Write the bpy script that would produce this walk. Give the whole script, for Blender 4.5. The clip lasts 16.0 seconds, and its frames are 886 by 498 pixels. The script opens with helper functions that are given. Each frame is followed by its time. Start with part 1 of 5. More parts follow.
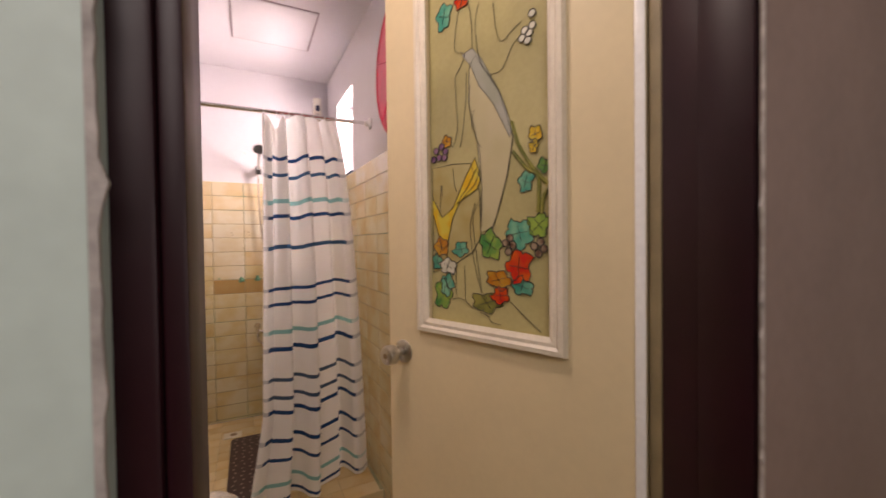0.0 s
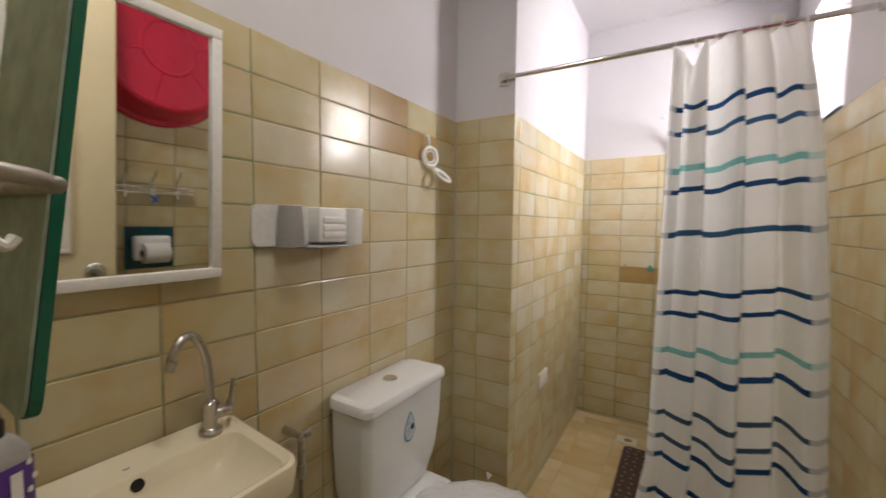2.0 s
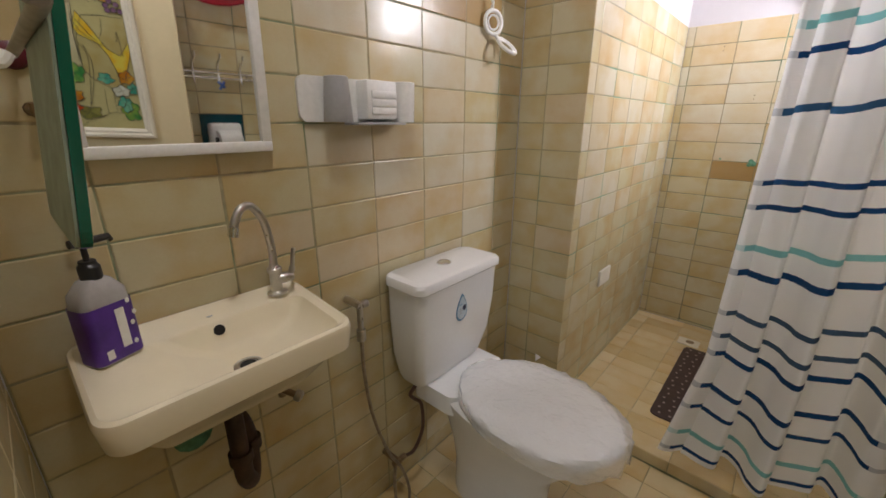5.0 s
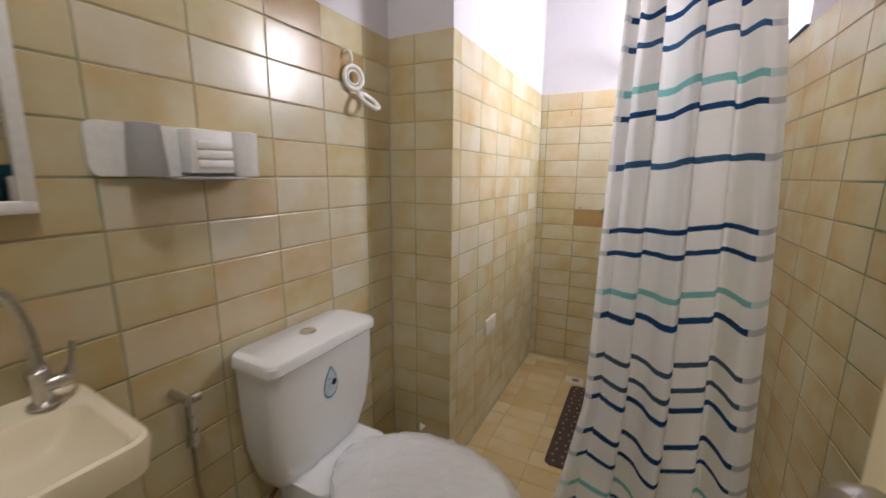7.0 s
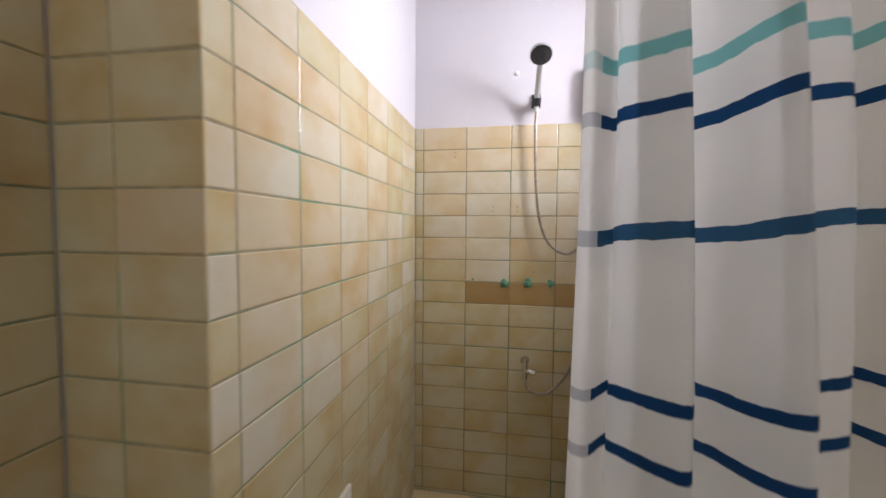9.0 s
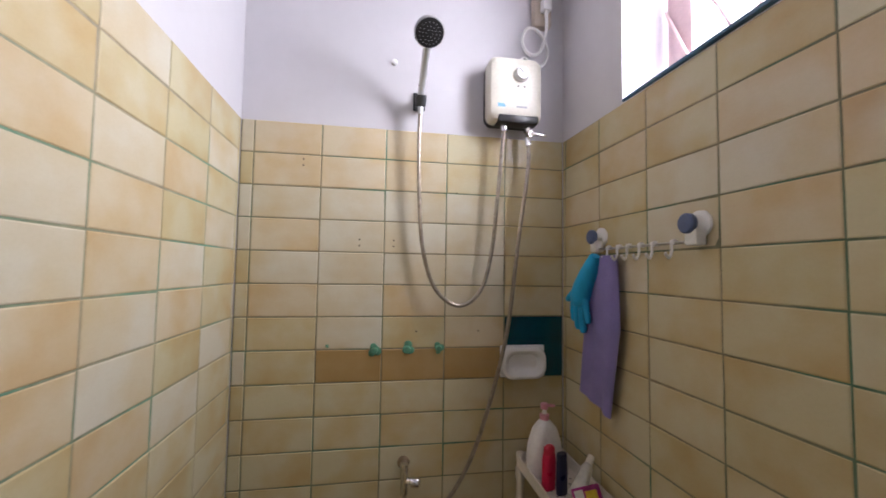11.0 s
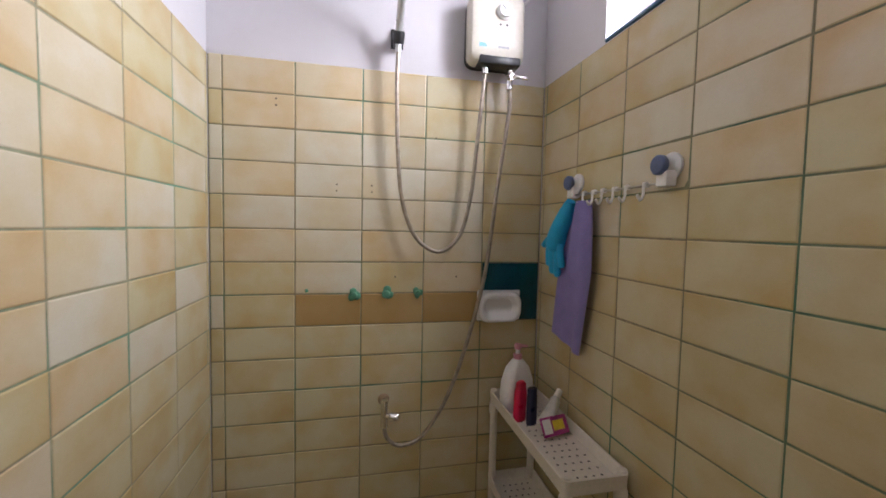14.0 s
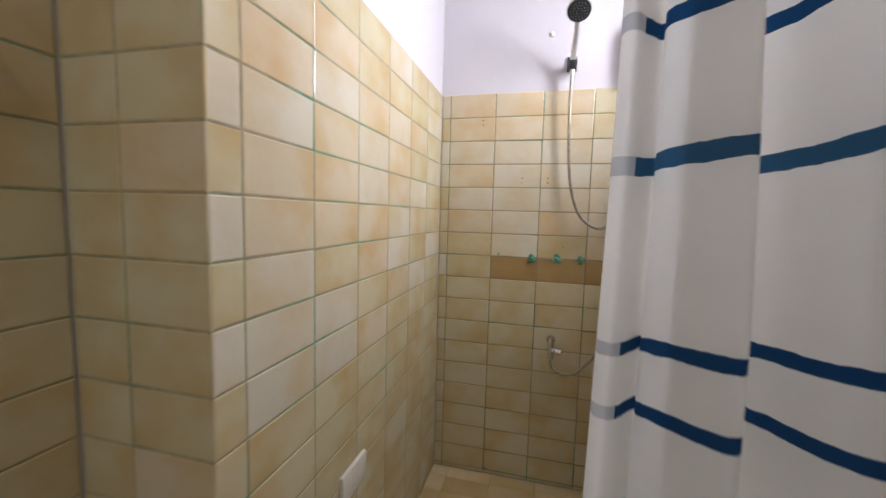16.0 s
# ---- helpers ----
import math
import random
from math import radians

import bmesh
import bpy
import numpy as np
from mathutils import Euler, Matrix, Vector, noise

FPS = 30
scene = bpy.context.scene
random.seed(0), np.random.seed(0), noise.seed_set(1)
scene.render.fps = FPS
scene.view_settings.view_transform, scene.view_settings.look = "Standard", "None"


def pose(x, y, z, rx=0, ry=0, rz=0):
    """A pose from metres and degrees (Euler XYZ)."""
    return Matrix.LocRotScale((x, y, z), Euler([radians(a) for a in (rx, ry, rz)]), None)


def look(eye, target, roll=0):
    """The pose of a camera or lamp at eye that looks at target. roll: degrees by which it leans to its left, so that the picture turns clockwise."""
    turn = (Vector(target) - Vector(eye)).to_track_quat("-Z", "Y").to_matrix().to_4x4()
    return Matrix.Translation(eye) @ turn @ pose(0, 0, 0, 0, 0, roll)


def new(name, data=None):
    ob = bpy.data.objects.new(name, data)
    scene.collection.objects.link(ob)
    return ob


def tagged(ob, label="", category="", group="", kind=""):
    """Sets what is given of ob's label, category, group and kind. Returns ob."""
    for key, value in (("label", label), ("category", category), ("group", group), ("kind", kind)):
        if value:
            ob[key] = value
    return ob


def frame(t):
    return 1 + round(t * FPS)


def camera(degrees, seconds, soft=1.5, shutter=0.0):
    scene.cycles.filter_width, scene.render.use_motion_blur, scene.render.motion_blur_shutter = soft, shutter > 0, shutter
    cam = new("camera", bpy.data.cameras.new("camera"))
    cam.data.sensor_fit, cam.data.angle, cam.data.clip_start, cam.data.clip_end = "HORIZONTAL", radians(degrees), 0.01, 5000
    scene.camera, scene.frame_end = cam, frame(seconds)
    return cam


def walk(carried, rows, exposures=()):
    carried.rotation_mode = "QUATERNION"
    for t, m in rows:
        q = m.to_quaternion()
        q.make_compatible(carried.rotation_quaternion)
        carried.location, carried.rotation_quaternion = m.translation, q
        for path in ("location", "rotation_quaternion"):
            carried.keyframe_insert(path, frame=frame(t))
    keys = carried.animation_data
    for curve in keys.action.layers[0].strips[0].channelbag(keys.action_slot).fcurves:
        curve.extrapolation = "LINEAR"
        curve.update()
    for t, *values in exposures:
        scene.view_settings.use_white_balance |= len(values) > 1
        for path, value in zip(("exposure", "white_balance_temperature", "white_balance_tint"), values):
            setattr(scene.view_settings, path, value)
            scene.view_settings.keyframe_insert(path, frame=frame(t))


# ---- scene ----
cam = camera(97.2, 16.0, soft=1.6, shutter=0.4)
PATH = [
    (0, (0.705, 1.437, 1.398), (1.597, 3.226, 1.362), -0.7),
    (0.5, (0.793, 1.542, 1.397), (1.306, 3.474, 1.336), -0.1),
    (1, (0.841, 1.716, 1.405), (0.853, 3.714, 1.313), 0.1),
    (1.5, (0.821, 1.819, 1.412), (0.254, 3.733, 1.296), 0.2),
    (2, (0.834, 1.888, 1.404), (-0.214, 3.587, 1.279), 0.6),
    (2.5, (0.845, 1.933, 1.392), (-0.465, 3.435, 1.235), 0.8),
    (3, (0.841, 1.95, 1.388), (-0.568, 3.351, 1.162), 0.7),
    (3.5, (0.84, 1.947, 1.381), (-0.551, 3.337, 1.013), 0.5),
    (3.7, (0.837, 1.944, 1.376), (-0.539, 3.332, 0.951), 0.4),
    (5.8, (0.872, 1.943, 1.342), (-0.299, 3.433, 0.702), -0.3),
    (6, (0.882, 1.949, 1.345), (-0.258, 3.477, 0.739), -0.3),
    (6.5, (0.898, 1.98, 1.357), (-0.128, 3.628, 0.875), 0.1),
    (7, (0.875, 2.085, 1.353), (-0.021, 3.833, 0.978), 0.4),
    (7.5, (0.756, 2.291, 1.371), (0.022, 4.13, 1.088), 0.6),
    (8, (0.681, 2.497, 1.392), (0.066, 4.388, 1.186), 0.4),
    (9.15, (0.685, 2.96, 1.385), (0.377, 4.935, 1.29), 0.4),
    (10.3, (0.599, 3.422, 1.378), (0.647, 5.421, 1.389), 0.4),
    (10.5, (0.61, 3.436, 1.382), (0.756, 5.43, 1.423), 0.6),
    (11, (0.654, 3.442, 1.393), (0.991, 5.411, 1.501), 0.9),
    (11.5, (0.678, 3.445, 1.4), (1.118, 5.388, 1.579), 1.2),
    (12, (0.679, 3.449, 1.414), (1.169, 5.375, 1.645), 1.3),
    (12.5, (0.675, 3.453, 1.415), (1.184, 5.375, 1.634), 1.3),
    (13, (0.674, 3.453, 1.395), (1.186, 5.382, 1.526), 1.2),
    (13.5, (0.668, 3.455, 1.373), (1.161, 5.393, 1.379), 1.2),
    (14, (0.67, 3.433, 1.356), (1.092, 5.385, 1.249), 1.2),
    (14.5, (0.651, 3.393, 1.342), (0.921, 5.366, 1.163), 1.1),
    (15, (0.637, 3.3, 1.345), (0.623, 5.291, 1.159), 0.9),
    (15.5, (0.651, 3.136, 1.342), (0.366, 5.107, 1.164), 1.4),
    (16, (0.699, 2.955, 1.321), (0.209, 4.885, 1.143), 1.5),
]
walk(cam, [(t, look(eye, target, roll)) for t, eye, target, roll in PATH],
     exposures=[(0, 0.68, 7350, 30), (0.5, 0.78, 6700, 17), (1.0, 0.65, 6450, 10), (2.0, 0.55, 6400, 9), (3.7, 0.55, 6400, 10), (6.0, 0.85, 5900, 13), (7.0, 0.68, 6000, 12), (8.0, 0.42, 6000, 12), (10.5, 0.17, 5800, 13), (12.0, 0.08, 5750, 11), (13.5, 0.15, 5800, 12), (15.0, 0.32, 5800, 12), (16.0, 0.36, 5850, 12)])

# ---- the plan, in metres ----
XL, XS, XR = -0.05, 0.228, 1.308      # left wall, shower's left wall, right wall
YN, YS, YB = 1.87, 3.42, 4.735        # doorway wall, stub wall, back wall
ZF, ZS, ZT, ZC = 0.03, 0.085, 1.86, 2.705  # floor, shower floor, top of the tiles, ceiling
TP, TQ = 0.1035, 0.2035               # tile pitch, up and along

# ---- world and lights ----
world = bpy.data.worlds.new("sky")
scene.world = world
world.use_nodes = True
wn = world.node_tree.nodes
sky = wn.new("ShaderNodeTexSky")
sky.sky_type, sky.sun_disc = "NISHITA", False
sky.sun_elevation, sky.sun_rotation = radians(50), radians(120)
world.node_tree.links.new(sky.outputs[0], wn["Background"].inputs[0])
wn["Background"].inputs[1].default_value = 0.15


def area_light(name, m, sx, sy, power, colour):
    d = bpy.data.lights.new(name, "AREA")
    d.shape, d.size, d.size_y, d.energy, d.color = "RECTANGLE", sx, sy, power, colour
    ob = new(name, d)
    ob.matrix_world = m
    return ob


WIN_Y0, WIN_Y1, WIN_Z0, WIN_Z1 = 3.955, 4.40, 1.862, 2.42
area_light("window_daylight", look((XR + 0.27, (WIN_Y0 + WIN_Y1) / 2, (WIN_Z0 + WIN_Z1) / 2 + 0.01), (0, (WIN_Y0 + WIN_Y1) / 2, 1.15)), 0.48, 0.52, 36, (1.0, 0.95, 0.94))
# added fill from an unseen point in the hall, brightens the door's face
area_light("hall_fill_light", look((0.5, 0.5, 2.4), (0.9, 2.4, 1.2)), 0.9, 0.6, 8, (0.96, 1.0, 0.97))
# added unseen light from the hall's right, sent in through the doorway
area_light("hall_side_fill", look((3.1, -1.7, 1.8), (0.4, 2.6, 1.3)), 1.5, 1.6, 13, (0.97, 1.0, 0.98))
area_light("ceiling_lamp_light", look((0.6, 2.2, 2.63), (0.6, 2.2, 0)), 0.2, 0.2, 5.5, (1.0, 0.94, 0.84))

# ---- materials ----


class Nodes:
    """A small wrapper that builds a node material."""

    def __init__(self, name):
        self.mat = bpy.data.materials.new(name)
        self.mat.use_nodes = True
        self.tree = self.mat.node_tree
        self.out = self.tree.nodes["Material Output"]
        self.bsdf = self.tree.nodes["Principled BSDF"]

    def node(self, kind, **kw):
        n = self.tree.nodes.new(kind)
        for k, v in kw.items():
            n.inputs[k].default_value = v
        return n

    def link(self, a, b):
        self.tree.links.new(a, b)

    def coords(self):
        return self.tree.nodes.new("ShaderNodeTexCoord").outputs["Object"]

    def noise(self, scale, detail=3.0, vec=None, rough=0.5):
        n = self.node("ShaderNodeTexNoise", Scale=scale, Detail=detail, Roughness=rough)
        self.link(vec if vec is not None else self.coords(), n.inputs["Vector"])
        return n.outputs["Fac"]

    def ramp(self, fac, stops, interp="LINEAR"):
        n = self.tree.nodes.new("ShaderNodeValToRGB")
        n.color_ramp.interpolation = interp
        els = n.color_ramp.elements
        while len(els) < len(stops):
            els.new(0.5)
        for e, (p, c) in zip(els, stops):
            e.position, e.color = p, (*c, 1) if len(c) == 3 else c
        self.link(fac, n.inputs["Fac"])
        return n.outputs["Color"]

    def mix(self, fac, a, b, mode="MIX"):
        n = self.tree.nodes.new("ShaderNodeMix")
        n.data_type, n.blend_type = "RGBA", mode
        for sock, v in ((n.inputs[0], fac), (n.inputs[6], a), (n.inputs[7], b)):
            if isinstance(v, (int, float)):
                sock.default_value = v
            elif isinstance(v, tuple):
                sock.default_value = (*v, 1)
            else:
                self.link(v, sock)
        return n.outputs[2]

    def math(self, op, a, b=0.0):
        n = self.tree.nodes.new("ShaderNodeMath")
        n.operation = op
        for sock, v in zip(n.inputs, (a, b)):
            if isinstance(v, (int, float)):
                sock.default_value = v
            else:
                self.link(v, sock)
        return n.outputs[0]

    def bump(self, height, strength=0.2, distance=0.002):
        n = self.node("ShaderNodeBump", Strength=strength, Distance=distance)
        self.link(height, n.inputs["Height"])
        self.link(n.outputs["Normal"], self.bsdf.inputs["Normal"])

    def set(self, **kw):
        for k, v in kw.items():
            sock = self.bsdf.inputs[k]
            if isinstance(v, (int, float)):
                sock.default_value = v
            elif isinstance(v, tuple):
                sock.default_value = (*v, 1) if len(v) == 3 else v
            else:
                self.link(v, sock)
        return self


def simple(name, colour, rough=0.5, metal=0.0, vary=0.12, scale=12.0, bump=0.05, fine=90.0, grain=0.94, **kw):
    """Paint, plastic, metal: a colour with soft stains at two scales and a fine relief."""
    n = Nodes(name)
    dark = tuple(c * (1 - vary) for c in colour)
    lite = tuple(min(1.0, c * (1 + vary * 0.6)) for c in colour)
    broad = n.ramp(n.noise(scale, 4), [(0.3, dark), (0.7, lite)])
    speck = n.ramp(n.noise(fine, 2), [(0.35, (grain, grain, grain)), (0.65, (1, 1, 1))])
    n.set(**{"Base Color": n.mix(1.0, broad, speck, "MULTIPLY"), "Metallic": metal})
    n.set(Roughness=n.math("ADD", n.math("MULTIPLY", n.noise(scale * 2.3, 3), 0.16), rough - 0.08))
    if bump:
        n.bump(n.noise(fine, 3), bump)
    n.set(**kw)
    return n.mat


def tile_material(name, shades, warm, rough=0.21, spread=0.75):
    """Glazed ceramic in mottled shades, each tile of its own."""
    n = Nodes(name)
    rnd = n.tree.nodes.new("ShaderNodeObjectInfo").outputs["Random"]
    comb = n.tree.nodes.new("ShaderNodeCombineXYZ")
    n.link(n.math("MULTIPLY", rnd, 37.0), comb.inputs[0])
    n.link(n.math("MULTIPLY", rnd, 91.0), comb.inputs[1])
    vec = n.tree.nodes.new("ShaderNodeVectorMath")
    vec.operation = "ADD"
    n.link(n.coords(), vec.inputs[0])
    n.link(comb.outputs[0], vec.inputs[1])
    at = vec.outputs[0]
    base = n.ramp(rnd, [(k / max(1, len(shades) - 1), c) for k, c in enumerate(shades)])
    ochre = n.mix(1.0, base, warm, "MULTIPLY")
    where = n.tree.nodes.new("ShaderNodeSeparateXYZ")
    n.link(n.coords(), where.inputs[0])
    lean = n.math("MULTIPLY", n.math("MULTIPLY", where.outputs[0], n.math("SUBTRACT", n.math("FRACT", n.math("MULTIPLY", rnd, 17.3)), 0.5)), 3.2)
    ends = n.math("MULTIPLY", n.math("ABSOLUTE", where.outputs[1]), 1.6)       # the glaze browns towards one end and the long edges
    cloud = n.math("ADD", n.noise(7.0, 3, at), n.math("ADD", lean, ends))
    amount = n.ramp(cloud, [(0.42, (0, 0, 0)), (0.58, (0.45, 0.45, 0.45)), (0.80, (1, 1, 1))])
    colour = n.mix(n.math("MULTIPLY", amount, spread), base, ochre)
    speck = n.ramp(n.noise(160, 2, at), [(0.3, (0.975, 0.975, 0.97)), (0.6, (1, 1, 1))])
    n.set(**{"Base Color": n.mix(1.0, colour, speck, "MULTIPLY")})
    n.set(Roughness=n.math("ADD", n.math("MULTIPLY", n.noise(14, 3, at), 0.16), rough - 0.08))
    n.bump(n.noise(22, 2, at), 0.12, 0.004)
    return n.mat


M_TILE = tile_material("glazed_tile", [(0.575, 0.512, 0.325), (0.54, 0.482, 0.298), (0.59, 0.535, 0.365), (0.545, 0.482, 0.298), (0.585, 0.53, 0.36), (0.56, 0.495, 0.31)], (0.88, 0.70, 0.44), spread=0.85)
M_TILE_W = tile_material("pale_glazed_tile", [(0.625, 0.58, 0.455), (0.605, 0.56, 0.435), (0.635, 0.59, 0.465)], (0.89, 0.76, 0.56), spread=0.9)
M_TILE_O = tile_material("ochre_glazed_tile", [(0.60, 0.51, 0.35), (0.615, 0.53, 0.37), (0.585, 0.495, 0.335)], (0.88, 0.72, 0.49), spread=0.9)
M_TILE_X = tile_material("brown_glazed_tile", [(0.37, 0.245, 0.10), (0.42, 0.29, 0.125)], (0.86, 0.76, 0.6))
M_FLOORTILE = tile_material("floor_tile", [(0.64, 0.53, 0.31), (0.55, 0.43, 0.22), (0.68, 0.58, 0.37), (0.52, 0.40, 0.20)], (0.90, 0.73, 0.46), 0.38)


def grout_material(name, stops):
    """Sandy grout, gone green in patches."""
    n = Nodes(name)
    col = n.ramp(n.noise(3.2, 4), list(zip((0.40, 0.52, 0.64), stops)))
    fine = n.ramp(n.noise(45, 3), [(0.3, (0.7, 0.7, 0.7)), (0.65, (1, 1, 1))])
    n.set(**{"Base Color": n.mix(1.0, col, fine, "MULTIPLY"), "Roughness": 0.85})
    n.bump(n.noise(90, 3), 0.3)
    return n.mat


M_GROUT = grout_material("sandy_grout", ((0.40, 0.34, 0.20), (0.35, 0.325, 0.19), (0.23, 0.30, 0.18)))
M_GROUT_WET = grout_material("green_grout", ((0.26, 0.215, 0.13), (0.20, 0.20, 0.12), (0.085, 0.19, 0.115)))
M_WHITEWALL = simple("white_wall_paint", (0.62, 0.597, 0.62), 0.65, vary=0.035, scale=1.8, bump=0.02, fine=30, grain=0.985)
M_MINT = simple("mint_wall_paint", (0.50, 0.60, 0.56), 0.6, vary=0.08, scale=5, bump=0.2, fine=40)
# shade on the doorway wall's right hall face, put into the colour as brown
M_SHADEDWALL = simple("shaded_wall_brown", (0.22, 0.15, 0.125), 0.6, vary=0.1, scale=5, bump=0.2, fine=40)
M_MAROON = simple("maroon_gloss_paint", (0.020, 0.003, 0.006), 0.42, vary=0.3, scale=6, bump=0.2, fine=35, **{"Specular IOR Level": 0.3})
M_DOOR = simple("cream_door_paint", (0.72, 0.59, 0.37), 0.42, vary=0.05, scale=4, bump=0.06, fine=50, grain=0.975)
M_MOULD = simple("cream_moulding", (0.74, 0.66, 0.54), 0.35, vary=0.07, scale=9)
M_CERAMIC = simple("white_ceramic", (0.82, 0.82, 0.82), 0.12, vary=0.02, bump=0, grain=0.985)
M_CREAM = simple("cream_ceramic", (0.85, 0.76, 0.57), 0.22, vary=0.02, bump=0, grain=0.99)
M_CHROME = simple("chrome", (0.82, 0.81, 0.80), 0.16, 1.0, vary=0.12, scale=30, bump=0)
M_STEEL = simple("brushed_steel", (0.55, 0.53, 0.50), 0.3, 1.0, vary=0.15, scale=30, bump=0)
M_BRASS = simple("aged_brass", (0.30, 0.22, 0.14), 0.4, 0.8, vary=0.3, scale=40)
M_WHITEPL = simple("white_plastic", (0.84, 0.83, 0.81), 0.35, vary=0.03)
M_IVORY = simple("ivory_plastic", (0.72, 0.68, 0.58), 0.35, vary=0.05)
M_GREYPL = simple("grey_plastic", (0.40, 0.40, 0.41), 0.4, vary=0.05)
M_BLACK = simple("black_plastic", (0.02, 0.02, 0.022), 0.35, vary=0.2)
M_RED = simple("red_plastic", (0.62, 0.02, 0.06), 0.35, vary=0.1)
M_TEAL = simple("teal_tile", (0.0, 0.052, 0.078), 0.2, vary=0.2)
M_PUTTY = simple("green_putty", (0.10, 0.28, 0.17), 0.7, vary=0.35, scale=60, bump=0.4)
M_NAVY = simple("navy_plastic", (0.012, 0.015, 0.06), 0.3)
M_BLUECAP = simple("slate_blue_plastic", (0.10, 0.14, 0.28), 0.35)
M_PINK = simple("pink_plastic", (0.65, 0.28, 0.34), 0.35)
M_HOTRED = simple("raspberry_plastic", (0.75, 0.02, 0.09), 0.3)
M_MIRROR = Nodes("mirror_silver").set(**{"Base Color": (0.86, 0.88, 0.87), "Metallic": 1.0, "Roughness": 0.02}).mat

# ---- mesh helpers ----


def link_mesh(name, bm, mat, smooth=False):
    me = bpy.data.meshes.new(name)
    bmesh.ops.recalc_face_normals(bm, faces=bm.faces[:])
    bm.to_mesh(me)
    bm.free()
    if smooth:
        for p in me.polygons:
            p.use_smooth = True
        me.set_sharp_from_angle(angle=radians(38))
    for m in mat if isinstance(mat, (list, tuple)) else [mat]:
        me.materials.append(m)
    return new(name, me)


def base_of(ob):
    v = ob.location.copy()
    while ob.parent:
        ob = ob.parent
        v += ob.location
    return v


def part(name, bm, mat, parent, label="", smooth=True):
    """One mesh, given in world metres, under a thing or a part of it."""
    bmesh.ops.translate(bm, verts=bm.verts[:], vec=-base_of(parent))
    ob = link_mesh(name, bm, mat, smooth)
    ob.parent = parent
    return tagged(ob, label)


def thing(name, at, label, category, group="", kind=""):
    ob = new(name)
    ob.empty_display_size = 0.05
    ob.location = at
    return tagged(ob, label, category, group, kind)


def solo(name, bm, mat, at, label, category, group="", kind="", smooth=True):
    """A thing that is one mesh."""
    bmesh.ops.translate(bm, verts=bm.verts[:], vec=-Vector(at))
    ob = link_mesh(name, bm, mat, smooth)
    ob.location = at
    return tagged(ob, label, category, group, kind)


def join(*bms):
    out = bmesh.new()
    for b in bms:
        me = bpy.data.meshes.new("tmp")
        b.to_mesh(me)
        b.free()
        out.from_mesh(me)
        bpy.data.meshes.remove(me)
    return out


def moved(bm, m):
    bmesh.ops.transform(bm, matrix=m, verts=bm.verts[:])
    return bm


def box(x0, x1, y0, y1, z0, z1, bevel=0.0, seg=2):
    bm = bmesh.new()
    bmesh.ops.create_cube(bm, size=1.0, matrix=Matrix.Translation(((x0 + x1) / 2, (y0 + y1) / 2, (z0 + z1) / 2)) @ Matrix.Diagonal((x1 - x0, y1 - y0, z1 - z0, 1)))
    if bevel:
        bmesh.ops.bevel(bm, geom=bm.edges[:], offset=bevel, segments=seg, affect="EDGES", profile=0.5)
    return bm


def tube(points, r, sides=12, cap=True, closed=False):
    """A round tube along points; r may be a list."""
    bm = bmesh.new()
    pts = [Vector(p) for p in points]
    n = len(pts)
    rings, prev = [], None
    for i, p in enumerate(pts):
        if closed:
            d = (pts[(i + 1) % n] - pts[i - 1]).normalized()
        else:
            d = (pts[min(i + 1, n - 1)] - pts[max(i - 1, 0)]).normalized()
        if prev is None:
            prev = d.orthogonal().normalized()
        a = (prev - d * prev.dot(d)).normalized()
        prev = a
        b = d.cross(a)
        rr = r[i] if isinstance(r, (list, tuple)) else r
        rings.append([bm.verts.new(p + (a * math.cos(k * math.tau / sides) + b * math.sin(k * math.tau / sides)) * rr) for k in range(sides)])
    for i in range(n if closed else n - 1):
        A, B = rings[i], rings[(i + 1) % n]
        for k in range(sides):
            bm.faces.new((A[k], A[(k + 1) % sides], B[(k + 1) % sides], B[k]))
    if cap and not closed:
        bm.faces.new(rings[0])
        bm.faces.new(rings[-1])
    return bm


def curve(points, steps=6, closed=False):
    """A smooth line through points."""
    P = [Vector(p) for p in points]
    n = len(P)
    out = []
    for i in range(n if closed else n - 1):
        if closed:
            a, b, c, d = P[i - 1], P[i], P[(i + 1) % n], P[(i + 2) % n]
        else:
            a, b, c, d = P[max(i - 1, 0)], P[i], P[i + 1], P[min(i + 2, n - 1)]
        for s in range(steps):
            t = s / steps
            out.append(0.5 * (2 * b + (c - a) * t + (2 * a - 5 * b + 4 * c - d) * t * t + (3 * b - a - 3 * c + d) * t ** 3))
    if not closed:
        out.append(P[-1])
    return out


def lathe(profile, at=(0, 0, 0), axis=(0, 0, 1), sides=24):
    """Radius and height pairs, turned round an axis."""
    bm = bmesh.new()
    rings = []
    for r, h in profile:
        rings.append([bm.verts.new((r * math.cos(k * math.tau / sides), r * math.sin(k * math.tau / sides), h)) for k in range(sides)])
    for A, B in zip(rings, rings[1:]):
        for k in range(sides):
            bm.faces.new((A[k], A[(k + 1) % sides], B[(k + 1) % sides], B[k]))
    bm.faces.new(rings[0])
    bm.faces.new(rings[-1])
    q = Vector((0, 0, 1)).rotation_difference(Vector(axis))
    return moved(bm, Matrix.Translation(at) @ q.to_matrix().to_4x4())


def loft(rings, cap=True):
    """Rings of equal count, joined one after another."""
    bm = bmesh.new()
    R = [[bm.verts.new(p) for p in ring] for ring in rings]
    n = len(R[0])
    for A, B in zip(R, R[1:]):
        for k in range(n):
            bm.faces.new((A[k], A[(k + 1) % n], B[(k + 1) % n], B[k]))
    if cap:
        bm.faces.new(R[0])
        bm.faces.new(R[-1])
    return bm


